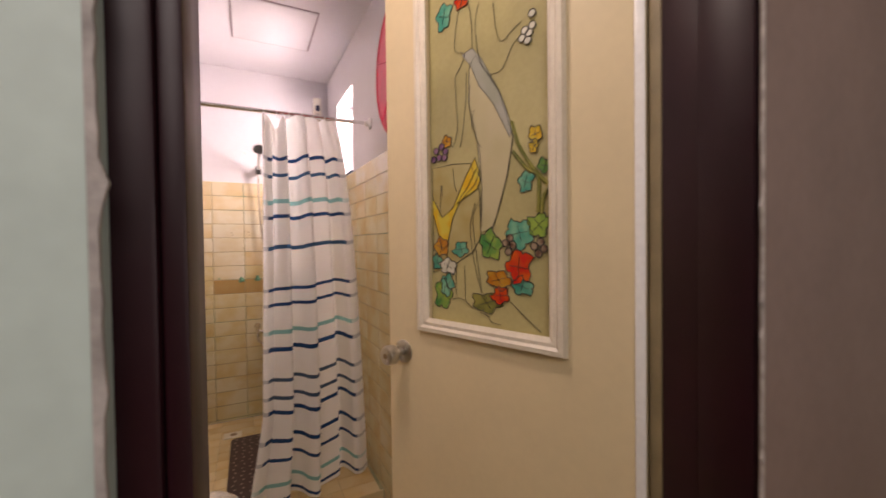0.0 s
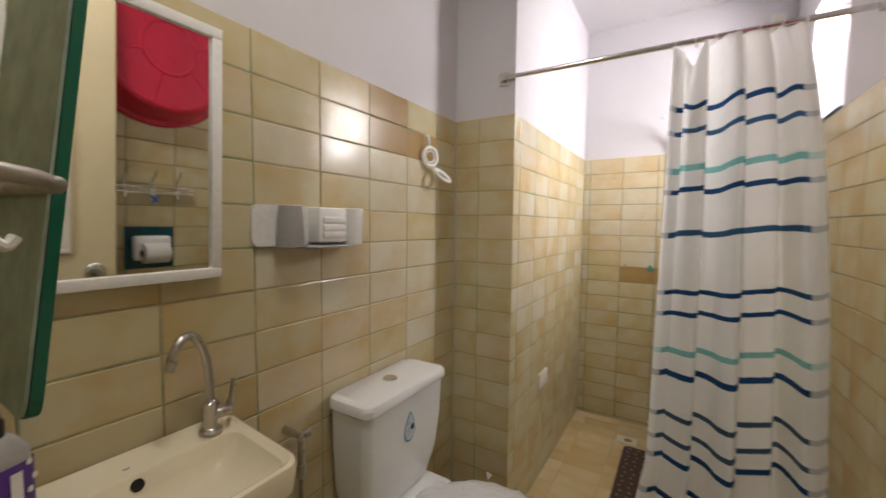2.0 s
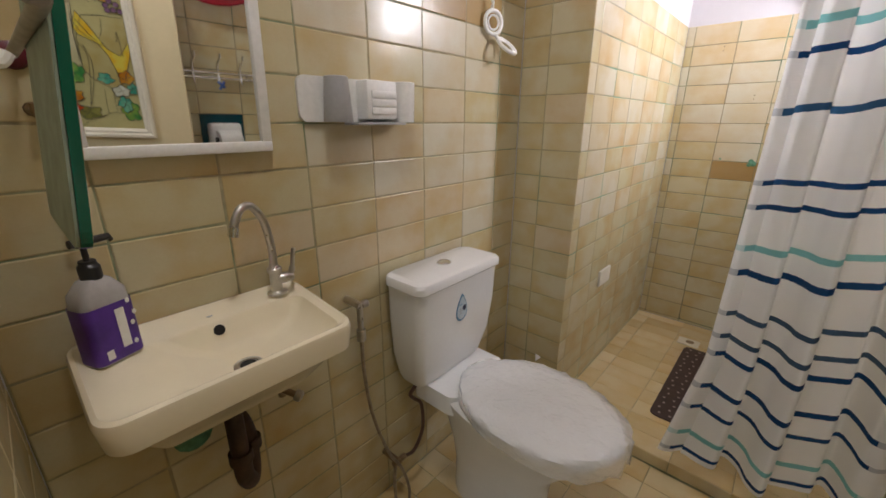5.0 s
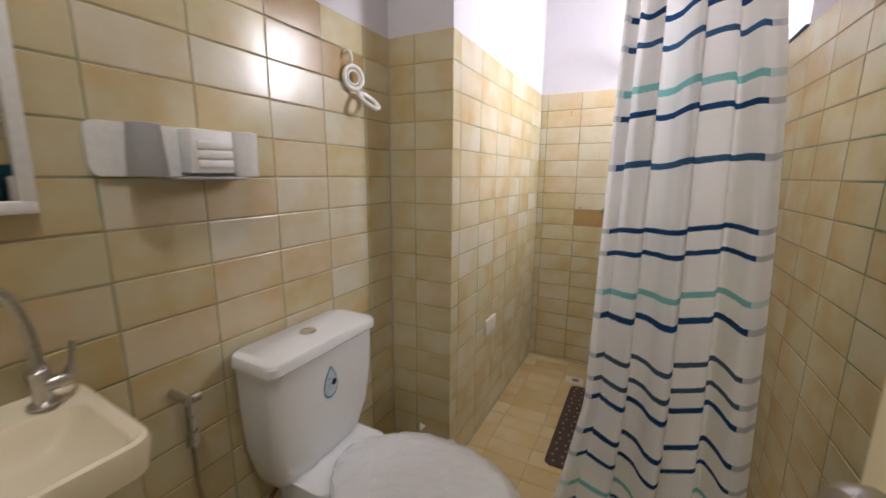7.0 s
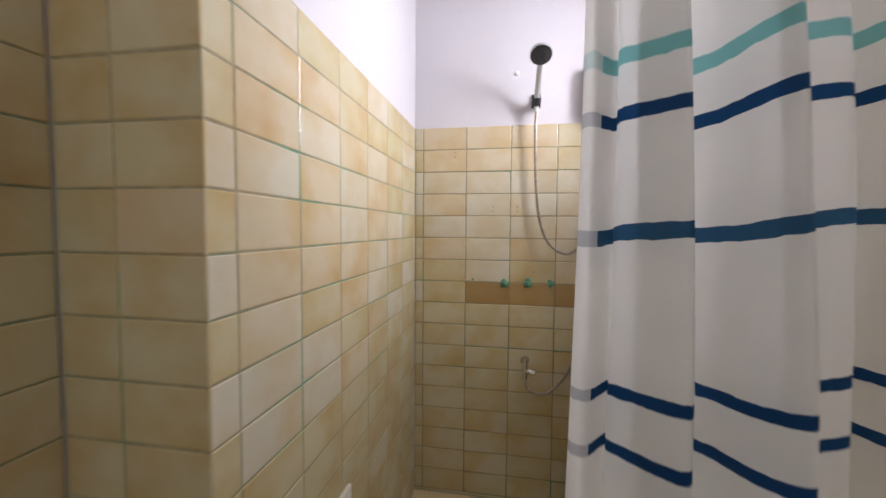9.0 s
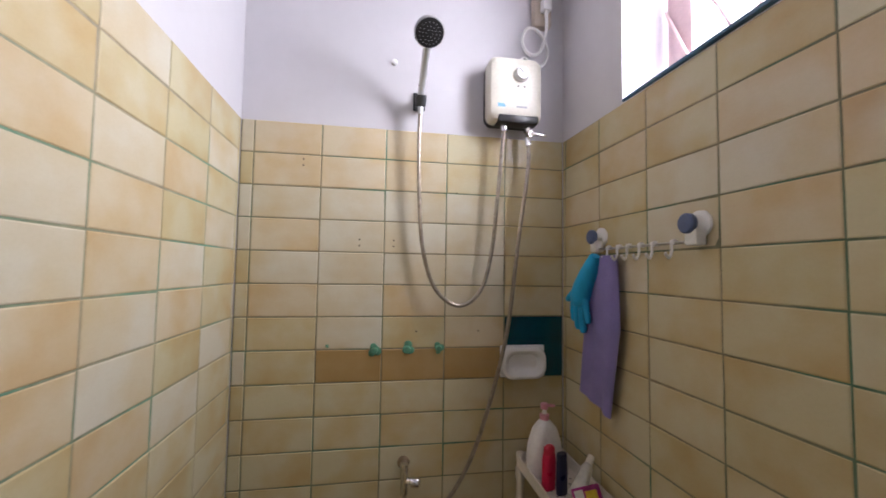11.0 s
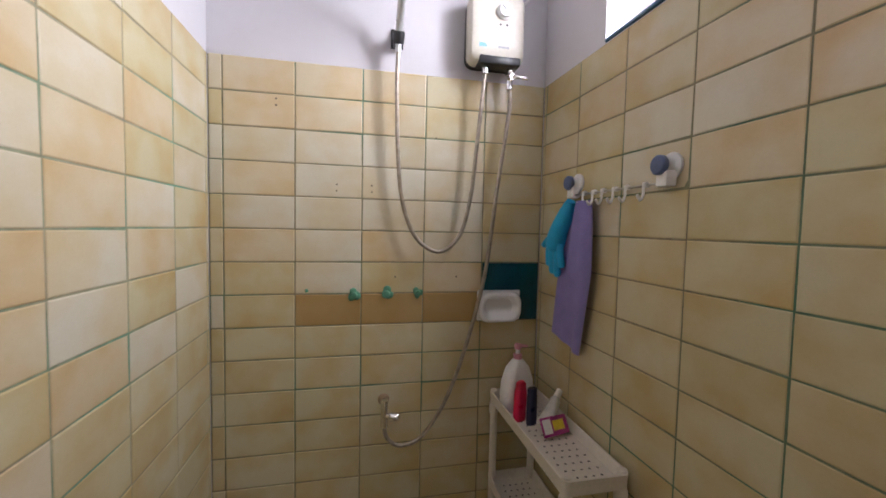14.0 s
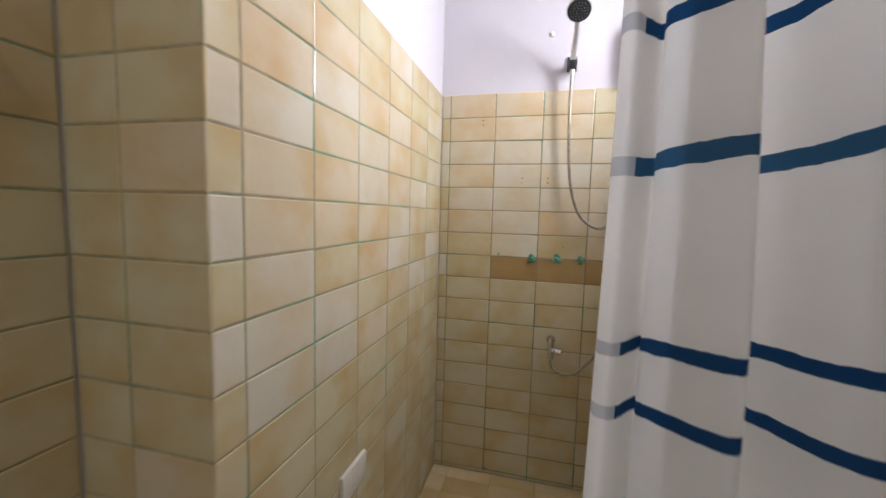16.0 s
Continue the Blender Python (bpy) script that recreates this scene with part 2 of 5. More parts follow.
def rounded_rect(hx, hy, r, z, cx=0.0, cy=0.0, seg=5):
    out = []
    for sx, sy, a0 in ((1, 1, 0), (-1, 1, 90), (-1, -1, 180), (1, -1, 270)):
        for i in range(seg + 1):
            a = radians(a0 + 90 * i / seg)
            out.append((cx + sx * (hx - r) + r * math.cos(a), cy + sy * (hy - r) + r * math.sin(a), z))
    return out


def prism(outline, depth):
    """A flat outline in x and y, extruded from z = 0 to depth."""
    bm = bmesh.new()
    lo = [bm.verts.new((x, y, 0)) for x, y in outline]
    hi = [bm.verts.new((x, y, depth)) for x, y in outline]
    n = len(outline)
    bm.faces.new(lo)
    bm.faces.new(hi)
    for k in range(n):
        bm.faces.new((lo[k], lo[(k + 1) % n], hi[(k + 1) % n], hi[k]))
    return bm


# ---- tiles ----
TILE_MESHES = {}


def tile_mesh(w, h, mat, depth=0.006):
    key = (round(w, 3), round(h, 3), mat.name)
    if key not in TILE_MESHES:
        bm = bmesh.new()
        e = 0.0022
        rings = []
        for inset, z in ((0, 0), (0, depth - e), (e * 0.4, depth - e * 0.35), (e * 1.3, depth)):
            a, b = w / 2 - inset, h / 2 - inset
            rings.append([bm.verts.new(p) for p in ((-a, -b, z), (a, -b, z), (a, b, z), (-a, b, z))])
        for A, B in zip(rings, rings[1:]):
            for k in range(4):
                bm.faces.new((A[k], A[(k + 1) % 4], B[(k + 1) % 4], B[k]))
        bm.faces.new(rings[-1])
        me = bpy.data.meshes.new("tile")
        bm.to_mesh(me)
        bm.free()
        me.materials.append(mat)
        TILE_MESHES[key] = me
    return TILE_MESHES[key]


TILE_RND = random.Random(7)


def lay_tiles(parent, origin, u, v, us, vs, mat, depth=0.006, gap=0.0025, jitter=0.35, skip=(), special=None):
    """Tiles between the joint lines us (along u) and vs (along v), fronts in the plane through origin; special: (column, row from the top) to a material."""
    u, v = Vector(u).normalized(), Vector(v).normalized()
    n = u.cross(v)
    rot = Matrix((u, v, n)).transposed().to_4x4()
    base = base_of(parent)
    for j, (a, b) in enumerate(zip(us, us[1:])):
        for i, (c, d) in enumerate(zip(vs, vs[1:])):
            if (j, len(vs) - 2 - i) in skip or b - a < 0.012 or d - c < 0.012:
                continue
            chosen = (special or {}).get((j, len(vs) - 2 - i), mat)
            ob = new("tile", tile_mesh(b - a - gap, d - c - gap, chosen, depth))
            at = Vector(origin) + u * ((a + b) / 2) + v * ((c + d) / 2) - n * (depth + TILE_RND.uniform(0, 0.0012)) - base
            wob = Euler([radians(TILE_RND.uniform(-jitter, jitter)) for _ in range(3)]).to_matrix().to_4x4()
            ob.parent = parent
            ob.matrix_basis = Matrix.Translation(at) @ rot @ wob


def lines(start, stop, phase, step):
    """Joint lines from start to stop that pass through phase."""
    k = math.ceil((start - phase) / step + 1e-6)
    out = [start]
    while phase + k * step < stop - 1e-6:
        out.append(phase + k * step)
        k += 1
    return out + [stop]


ROWS_WALL = lines(ZF, ZT, ZT, TP)
ROWS_SHOWER = lines(ZS, ZT, ZT, TP)
SKEW = 0.018


def xr(y):
    """The right wall's face, which runs slightly askew."""
    return 1.306 + SKEW * (YB - y)


def sheared(bm):
    for w in bm.verts:
        w.co.x += SKEW * (YB - w.co.y)
    return bm


# ---- the structure ----
T = 0.14  # wall thickness
Y_HALL = 1.72
DX0, DX1, DZ = 0.622, 1.381, 2.29  # the rough opening of the door
wall_left = solo("wall_left", join(box(XL - 0.003 - T, XL - 0.003, Y_HALL, YB + T, ZF - 0.1, ZC)), M_WHITEWALL, (XL - 0.003, YN, ZF), "white painted wall, tiled below in mottled cream and olive", "wall", kind="structure", smooth=False)
part("grout_bed", box(XL - 0.0028, XL - 0.0018, YN, YS, ZF, ZT - 0.002), M_GROUT, wall_left, "green grout", smooth=False)
wall_stub = solo("wall_stub", box(XL - 0.002, XS - 0.003, YS + 0.003, YB + 0.02, ZF - 0.1, ZC), M_WHITEWALL, (XL, YS, ZF), "white painted wall block beside the shower, tiled below", "wall", kind="structure", smooth=False)
part("grout_bed", box(XL, XS - 0.003, YS + 0.0018, YS + 0.0028, ZF, ZT - 0.002), M_GROUT, wall_stub, "sandy grout", smooth=False)
part("grout_bed", box(XS - 0.0028, XS - 0.0018, YS + 0.0018, YB, ZS, ZT - 0.002), grout_material("mossy_grout", ((0.34, 0.29, 0.18), (0.25, 0.28, 0.17), (0.13, 0.30, 0.19))), wall_stub, "green grout", smooth=False)
wall_back = solo("wall_back", box(XS - 0.003, 1.6, YB + 0.003, YB + T, ZF - 0.1, ZC), M_WHITEWALL, (XS, YB, ZF), "white painted shower wall, tiled below in mottled cream", "wall", kind="structure", smooth=False)
part("grout_bed", box(XS, xr(YB), YB + 0.0018, YB + 0.0028, ZS, ZT - 0.002), M_GROUT_WET, wall_back, "green grout", smooth=False)
X0 = 1.309
wall_right = solo("wall_right", sheared(join(
    box(X0, X0 + 0.2, Y_HALL + 0.0095, YB + T, ZF - 0.1, WIN_Z0), box(X0, X0 + 0.2, Y_HALL + 0.0095, YB + T, WIN_Z1, ZC),
    box(X0, X0 + 0.2, Y_HALL + 0.0095, WIN_Y0, WIN_Z0, WIN_Z1), box(X0, X0 + 0.2, WIN_Y1, YB + T, WIN_Z0, WIN_Z1))), M_WHITEWALL, (xr(YN), YN, ZF), "white painted wall with a small high window, tiled below", "wall", kind="structure", smooth=False)
part("grout_bed", sheared(box(X0 - 0.0012, X0 - 0.0002, YN, YB, ZF, ZT - 0.002)), M_GROUT_WET, wall_right, "green grout", smooth=False)
wall_near = solo("wall_near", join(
    box(XL, DX0, Y_HALL, YN - 0.003, ZF - 0.1, ZC), box(DX0, DX1, Y_HALL, YN - 0.003, DZ, ZC), box(DX1, 1.6, Y_HALL + 0.009, YN - 0.003, ZF - 0.1, ZC)), M_WHITEWALL, (XL, YN, ZF), "white painted wall with the bathroom doorway, tiled below", "wall", kind="structure", smooth=False)
part("grout_bed", box(XL, DX0 - 0.01, YN - 0.0028, YN - 0.0018, ZF, ZT - 0.002), M_GROUT, wall_near, "green grout", smooth=False)
ceiling = solo("ceiling", box(XL - T, 1.7, Y_HALL, YB + T, ZC, ZC + 0.08), M_WHITEWALL, (XL, YN, ZC), "plain white painted ceiling with a hatch", "ceiling", kind="structure", smooth=False)
floor = solo("floor", box(XL - 0.1, 1.6, Y_HALL, YS + 0.004, ZF - 0.1, ZF - 0.003), M_GROUT, (XL, YN, ZF), "bathroom floor of small mottled cream tiles", "floor", kind="structure", smooth=False)
shower_floor = solo("shower_floor", box(XS - 0.003, 1.5, YS + 0.006, YB + 0.01, ZF - 0.1, ZS - 0.003), M_GROUT, (XS, YS, ZS), "raised shower floor of mottled cream tiles with a low step", "floor", kind="structure", smooth=False)

# hall
hall_floor = solo("hall_floor", box(-1.2, 4.2, -2.8, Y_HALL, ZF - 0.1, ZF), M_FLOORTILE, (0, 0, ZF), "plain hall floor", "floor", kind="structure", smooth=False)
solo("hall_ceiling", box(-1.2, 4.2, -2.8, Y_HALL, ZC, ZC + 0.08), M_WHITEWALL, (0, 0, ZC), "plain white hall ceiling", "ceiling", kind="structure", smooth=False)
solo("wall_hall_west", box(-1.3, -1.2, -2.8, Y_HALL, ZF, ZC), M_MINT, (-1.2, 0, ZF), "mint painted hall wall", "wall", kind="structure", smooth=False)
solo("wall_hall_east", box(4.2, 4.3, -2.8, Y_HALL, ZF, ZC), M_MINT, (4.2, 0, ZF), "mint painted hall wall", "wall", kind="structure", smooth=False)
solo("wall_hall_south", box(-1.3, 4.3, -2.9, -2.8, ZF, ZC), M_MINT, (0, -2.8, ZF), "mint painted hall wall", "wall", kind="structure", smooth=False)
solo("wall_hall_plaster_mint", join(box(-1.2, DX0 + 0.013, Y_HALL - 0.024, Y_HALL - 0.001, ZF, ZC), box(DX0 + 0.013, DX1 - 0.036, Y_HALL - 0.024, Y_HALL - 0.001, DZ + 0.006, ZC)), M_MINT, (0, Y_HALL, ZF), "mint painted hall face of the doorway wall", "wall", kind="structure", smooth=False)
# same wall face as the mint one; here its shade is painted in
solo("wall_hall_plaster_shaded", box(DX1 - 0.036, 4.2, Y_HALL + 0.004, Y_HALL + 0.0085, ZF, ZC), M_SHADEDWALL, (1.5, Y_HALL, ZF), "shaded hall face of the doorway wall, its shade put into a brown colour", "wall", kind="structure", smooth=False)

# door frame
door_frame = thing("door_frame", (1.0, YN, ZF), "dark maroon gloss painted wooden door frame, worn at its edges", "door frame", kind="structure")
for nm, bm in (("jamb", join(box(DX0, DX0 + 0.035, Y_HALL, YN + 0.012, ZF, DZ - 0.04, 0.004), box(DX0 + 0.0355, DX0 + 0.050, Y_HALL + 0.004, YN - 0.05, ZF, DZ - 0.04, 0.003))),
               ("jamb", join(box(DX1 - 0.035, DX1, Y_HALL + 0.009, YN + 0.004, ZF, DZ - 0.04, 0.004), box(DX1 - 0.041, DX1 - 0.0355, Y_HALL + 0.012, YN - 0.06, ZF, DZ - 0.04, 0.003))),
               ("head", box(DX0, DX1, Y_HALL, YN + 0.012, DZ - 0.0395, DZ, 0.004))):
    part(nm, bm, M_MAROON, door_frame)

# the hinge gap lies in shade; this strip carries it as an olive-brown colour
part("rebate", box(DX1 - 0.034, DX1 - 0.002, YN + 0.0045, YN + 0.0285, ZF, DZ - 0.04, 0.002), simple("shaded_gap_olive", (0.26, 0.20, 0.11), 0.6, vary=0.2, scale=14), door_frame, "strip behind the door's edge, the gap's shade painted olive-brown")

M_CHIP = simple("chipped_old_paint", (0.42, 0.38, 0.36), 0.7, vary=0.35, scale=60, bump=0.4)


def ragged_edge(x, y, side, rng):
    """A ragged, chipped seam of paint between plaster and door frame."""
    bm = bmesh.new()
    prev = None
    for k in range(181):
        z = ZF + 0.01 + k * 0.0122
        w = 0.0012 + 0.0028 * abs(math.sin(k * 0.37)) * rng.random() + (0.003 if rng.random() > 0.93 else 0)
        pts = ((x - 0.003 * side, y), (x + w * side, y - 0.001), (x + w * side, y + 0.0032))
        ring = [bm.verts.new((px, py, z)) for px, py in pts]
        if prev:
            for a in range(2):
                bm.faces.new((prev[a], prev[a + 1], ring[a + 1], ring[a]))
        prev = ring
    return bm


EDGE_RND = random.Random(11)
part("chipped_seam", ragged_edge(DX0 + 0.0132, Y_HALL - 0.0252, 1, EDGE_RND), M_CHIP, door_frame, "ragged chipped paint seam", smooth=False)
part("chipped_seam", ragged_edge(DX1 - 0.0362, Y_HALL + 0.0028, -1, EDGE_RND), M_CHIP, door_frame, "ragged chipped paint seam", smooth=False)

# door leaf
HINGE, FREE = Vector((1.342, 1.9, 0)), Vector((1.078, 2.545, 0))
DU = (FREE - HINGE).normalized()
DW = (FREE - HINGE).length
door = thing("door_1", (HINGE.x, HINGE.y, ZF), "cream painted door standing open, with a leaded art glass panel", "door", kind="structure")


def D(u, z, n=0.0):
    """A place on the door leaf: along it from the hinge, up, and out of its face."""
    return HINGE + DU * u + Vector((0, 0, z)) + DOOR_N * n


DOOR_N = DU.cross(Vector((0, 0, 1)))
if DOOR_N.x > 0:
    DOOR_N = -DOOR_N


def door_box(u0, u1, z0, z1, n0, n1, bevel=0.0):
    rot = Matrix((DU, Vector((0, 0, 1)), DOOR_N)).transposed().to_4x4()
    return moved(box(u0, u1, z0, z1, n0, n1, bevel), Matrix.Translation(HINGE) @ rot)


GU0, GU1, GZ0, GZ1 = 0.180, 0.536, 1.19, 2.14  # the glass in the door
leaf = part("leaf", join(door_box(0, GU0, ZF + 0.012, 2.24, -0.036, 0), door_box(GU1, DW, ZF + 0.012, 2.24, -0.036, 0),
                         door_box(GU0, GU1, ZF + 0.012, GZ0, -0.036, 0), door_box(GU0, GU1, GZ1, 2.24, -0.036, 0)), M_DOOR, door, smooth=False)


def moulding(u0, u1, z0, z1):
    """A stepped picture moulding, mitred round the glass."""
    prof = [(-0.004, 0.0), (-0.004, 0.006), (0.006, 0.012), (0.014, 0.011), (0.02, 0.017), (0.03, 0.016), (0.034, 0.0)]
    bm = bmesh.new()
    rings = []
    for cu, cz, su, sz in ((u0, z0, -1, -1), (u1, z0, 1, -1), (u1, z1, 1, 1), (u0, z1, -1, 1)):
        rings.append([bm.verts.new(D(cu + su * a, cz + sz * a, n)) for a, n in prof])
    for k in range(4):
        A, B = rings[k], rings[(k + 1) % 4]
        for i in range(len(prof)):
            bm.faces.new((A[i], A[(i + 1) % len(prof)], B[(i + 1) % len(prof)], B[i]))
    return bm


part("moulding", moulding(GU0, GU1, GZ0, GZ1), M_MOULD, door, "pale cream raised moulding", smooth=False)
M_OLIVEGLASS = simple("olive_satin_glass", (0.43, 0.375, 0.175), 0.22, vary=0.2, scale=3.5, bump=0.03)
M_LEAD = simple("dark_lead_line", (0.03, 0.025, 0.02), 0.5, vary=0.3)


def glass_paint(name, a, b, scale=26.0):
    """Two hues of glass paint that run into each other."""
    n = Nodes(name)
    n.set(**{"Base Color": n.ramp(n.noise(scale, 2), [(0.38, a), (0.62, b)]), "Roughness": 0.2})
    n.bump(n.noise(60, 2), 0.1)
    return n.mat


GLASS = {
    "green": glass_paint("green_glass_paint", (0.04, 0.20, 0.05), (0.24, 0.36, 0.06)), "teal": glass_paint("teal_glass_paint", (0.03, 0.26, 0.19), (0.16, 0.40, 0.26)),
    "red": glass_paint("red_glass_paint", (0.55, 0.015, 0.01), (0.62, 0.10, 0.01)), "orange": glass_paint("orange_glass_paint", (0.46, 0.15, 0.01), (0.50, 0.26, 0.03)),
    "yellow": glass_paint("yellow_glass_paint", (0.60, 0.36, 0.02), (0.58, 0.46, 0.06)), "olive": glass_paint("olive_glass_paint", (0.12, 0.13, 0.03), (0.26, 0.24, 0.06)),
    "amber": glass_paint("amber_glass_paint", (0.36, 0.28, 0.10), (0.42, 0.36, 0.17), 12), "brown": glass_paint("brown_glass_paint", (0.12, 0.06, 0.04), (0.30, 0.22, 0.15), 60),
    "slate": glass_paint("slate_glass_paint", (0.30, 0.31, 0.24), (0.36, 0.35, 0.30), 10), "plum": glass_paint("plum_glass_paint", (0.14, 0.06, 0.14), (0.24, 0.13, 0.20), 40),
    "white": glass_paint("white_glass_paint", (0.5, 0.48, 0.38), (0.62, 0.6, 0.5)), "grey": glass_paint("grey_glass_paint", (0.42, 0.37, 0.20), (0.47, 0.41, 0.25), 8)}
pane = part("art_glass", door_box(GU0, GU1, GZ0, GZ1, -0.022, -0.014), M_OLIVEGLASS, door, "olive satin glass with leaded fruit and leaves", smooth=False)


def glass_at(a, b):
    """Millimetres across the panel from its lock side, and up: as u and z on the door."""
    return GU1 - a * 0.94 / 1000, GZ0 + b * 0.975 / 1000


def glass_shape(name, outline, colour, lift=0.0, lead=0.0011):
    pts = [glass_at(*p) for p in outline]
    bm = bmesh.new()
    lo = [bm.verts.new(D(u, z, -0.0138)) for u, z in pts]
    hi = [bm.verts.new(D(u, z, -0.0128 + lift)) for u, z in pts]
    bm.faces.new(hi)
    for k in range(len(pts)):
        bm.faces.new((lo[k], lo[(k + 1) % len(pts)], hi[(k + 1) % len(pts)], hi[k]))
    ob = part(name, bm, GLASS[colour], pane, smooth=False)
    part("lead_line", tube([D(u, z, -0.0126 + lift) for u, z in pts], lead, 6, closed=True), M_LEAD, pane)
    return ob


def leaf_outline(cx, cy, rx, ry, turn):
    """A vine leaf: five pointed lobes with notched sides, uneven in size."""
    out = []
    prof = (1.12, 1.02, 0.94, 0.76, 0.88, 1.0)
    for k in range(30):
        a = turn + k * math.tau / 30 + 0.10 * math.sin(k * 1.7 + cx)
        rr = prof[k % 6] * (1.0, 0.82, 1.04, 0.9, 0.86)[(k // 6 + cx) % 5]
        out.append((cx + rx * rr * math.cos(a), cy + ry * rr * math.sin(a)))
    return out


LEAVES = ((289, 232, 40, 37, "teal", 0.9), (341, 249, 30, 32, "green", 1.4), (206, 204, 37, 40, "green", 0.2), (296, 108, 32, 23, "teal", 0.4), (287, 153, 41, 40, "red", 0.6), (229, 121, 39, 26, "orange", 1.1),
          (235, 83, 29, 23, "red", 0.8), (191, 61, 46, 29, "olive", 1.2), (357, 379, 20, 19, "green", 2.0), (307, 349, 23, 25, "teal", 0.4), (38, 200, 27, 31, "orange", 0.5), (110, 194, 29, 21, "teal", 0.9))
SIDE_LEAVES = ((24, 161, 20, 22, "teal", 0.3), (63, 149, 31, 25, "white", 0.3), (44, 73, 37, 41, "green", 0.1), (58, 98, 25, 34, "teal", 1.2), (64, 481, 19, 17, "orange", 0.5), (57, 812, 31, 36, "teal", 0.4), (122, 830, 30, 20, "red", 0.3),
               (334, 452, 19, 22, "yellow", 0.9), (330, 425, 13, 18, "yellow", 0.2))
glass_shape("basket_shape", [(8, 416), (86, 418), (144, 412), (173, 337), (175, 224), (150, 188), (81, 150), (8, 129)], "amber")
glass_shape("robe_shape", [(163, 678), (234, 573), (273, 458), (256, 369), (214, 244), (175, 238), (180, 351), (164, 480), (139, 571), (144, 655)], "grey", lift=0.0002, lead=0.0007)
glass_shape("sash_shape", [(154, 700), (184, 663), (238, 570), (273, 477), (265, 457), (217, 548), (174, 601), (148, 657), (120, 692)], "slate", lift=0.0005, lead=0.0007)
glass_shape("wheat_shape", [(9, 334), (44, 279), (84, 304), (129, 382), (159, 424), (173, 387), (158, 356), (108, 317), (83, 278), (62, 208), (44, 189), (28, 234), (9, 290)], "yellow", lift=0.0008)
glass_shape("wheat_shape", [(136, 355), (163, 395), (177, 368), (166, 345), (96, 312)], "yellow", lift=0.0011)
for run in ([(270, 492), (288, 436), (325, 379), (355, 347), (365, 331), (352, 307), (348, 273)], [(273, 422), (310, 379), (339, 359), (341, 315), (338, 277)]):
    pts = [Vector(p) for p in curve([D(*glass_at(*p), -0.0132) for p in run], 6)]
    part("vine_stem", tube(pts, 0.0045, 8), GLASS["olive"], pane)
for i, (cx, cy, rx, ry, col, turn) in enumerate(LEAVES + SIDE_LEAVES):
    glass_shape("leaf_shape", leaf_outline(cx, cy, rx, ry, turn), col, lift=0.0003 * (i % 7))
    for a in (0.9, 2.4):
        part("lead_line", tube([D(*glass_at(cx + rx * k * math.cos(turn + a), cy + ry * k * math.sin(turn + a)), -0.0120 + 0.0003 * (i % 7)) for k in (-0.55, 0.0, 0.6)], 0.0006, 5), M_LEAD, pane)
for cx, cy in ((251, 209), (264, 221), (272, 204), (259, 189), (329, 201), (345, 211), (353, 196), (340, 185), (25, 461), (45, 470), (36, 442), (59, 455), (15, 439), (55, 439), (301, 674), (320, 680), (328, 694), (309, 689), (316, 665), (328, 721)):
    tone = "white" if cy > 600 else "plum" if cy > 400 else "brown"
    glass_shape("grape_shape", [(cx + 9.5 * math.cos(k * math.tau / 10), cy + 9 * math.sin(k * math.tau / 10)) for k in range(10)], tone, lift=0.0024)
# flowing drapery and ground lines
for run in ([(177, 804), (164, 761), (170, 696), (184, 650), (206, 619)], [(220, 786), (228, 723), (244, 687), (276, 704), (299, 713)], [(206, 619), (243, 621), (275, 668), (295, 681)],
            [(157, 545), (151, 504), (172, 450), (180, 351), (179, 252)], [(205, 620), (242, 558), (270, 479), (271, 433), (253, 356), (234, 297), (210, 244)], [(133, 645), (131, 573), (117, 482), (110, 458)]):
    part("lead_line", tube(curve([D(*glass_at(*p), -0.0122) for p in run], 5), 0.0007, 6), M_LEAD, pane)
for run in ([(95, 641), (100, 552), (103, 507), (86, 462)], [(147, 612), (143, 556), (160, 481), (181, 446)], [(158, 310), (142, 254), (150, 181), (173, 96), (194, 70)], [(171, 316), (152, 275), (156, 217), (177, 89)],
            [(122, 828), (104, 785), (96, 714), (129, 689), (95, 641)], [(143, 819), (153, 759), (154, 697)], [(264, 69), (307, 35), (346, 8)], [(172, 35), (197, 28), (207, 15), (234, 12)],
            [(92, 150), (92, 68)], [(121, 151), (124, 63)], [(80, 62), (104, 66), (128, 57), (150, 42)], [(85, 406), (89, 368), (97, 345)], [(47, 331), (41, 366), (35, 281)]):
    part("lead_line", tube(curve([D(*glass_at(*p), -0.0116) for p in run], 5), 0.0007, 6), M_LEAD, pane)
knob = part("knob", join(lathe([(0.033, 0.0), (0.033, 0.004), (0.028, 0.008), (0.012, 0.011), (0.011, 0.026), (0.018, 0.032), (0.0265, 0.042), (0.0275, 0.058), (0.024, 0.068), (0.02, 0.07)], D(DW - 0.060, 1.086, 0.0), DOOR_N, 28)), M_STEEL, door, "round steel door knob")
part("key_slot", lathe([(0.008, 0), (0.008, 0.0015), (0.0, 0.0016)], D(DW - 0.060, 1.086, 0.07), DOOR_N, 12), M_BRASS, knob)
part("edge_strip", door_box(0.0, 0.018, ZF + 0.02, 2.24, 0.0003, 0.004, 0.001), M_WHITEPL, door, "pale strip along the hinge edge")

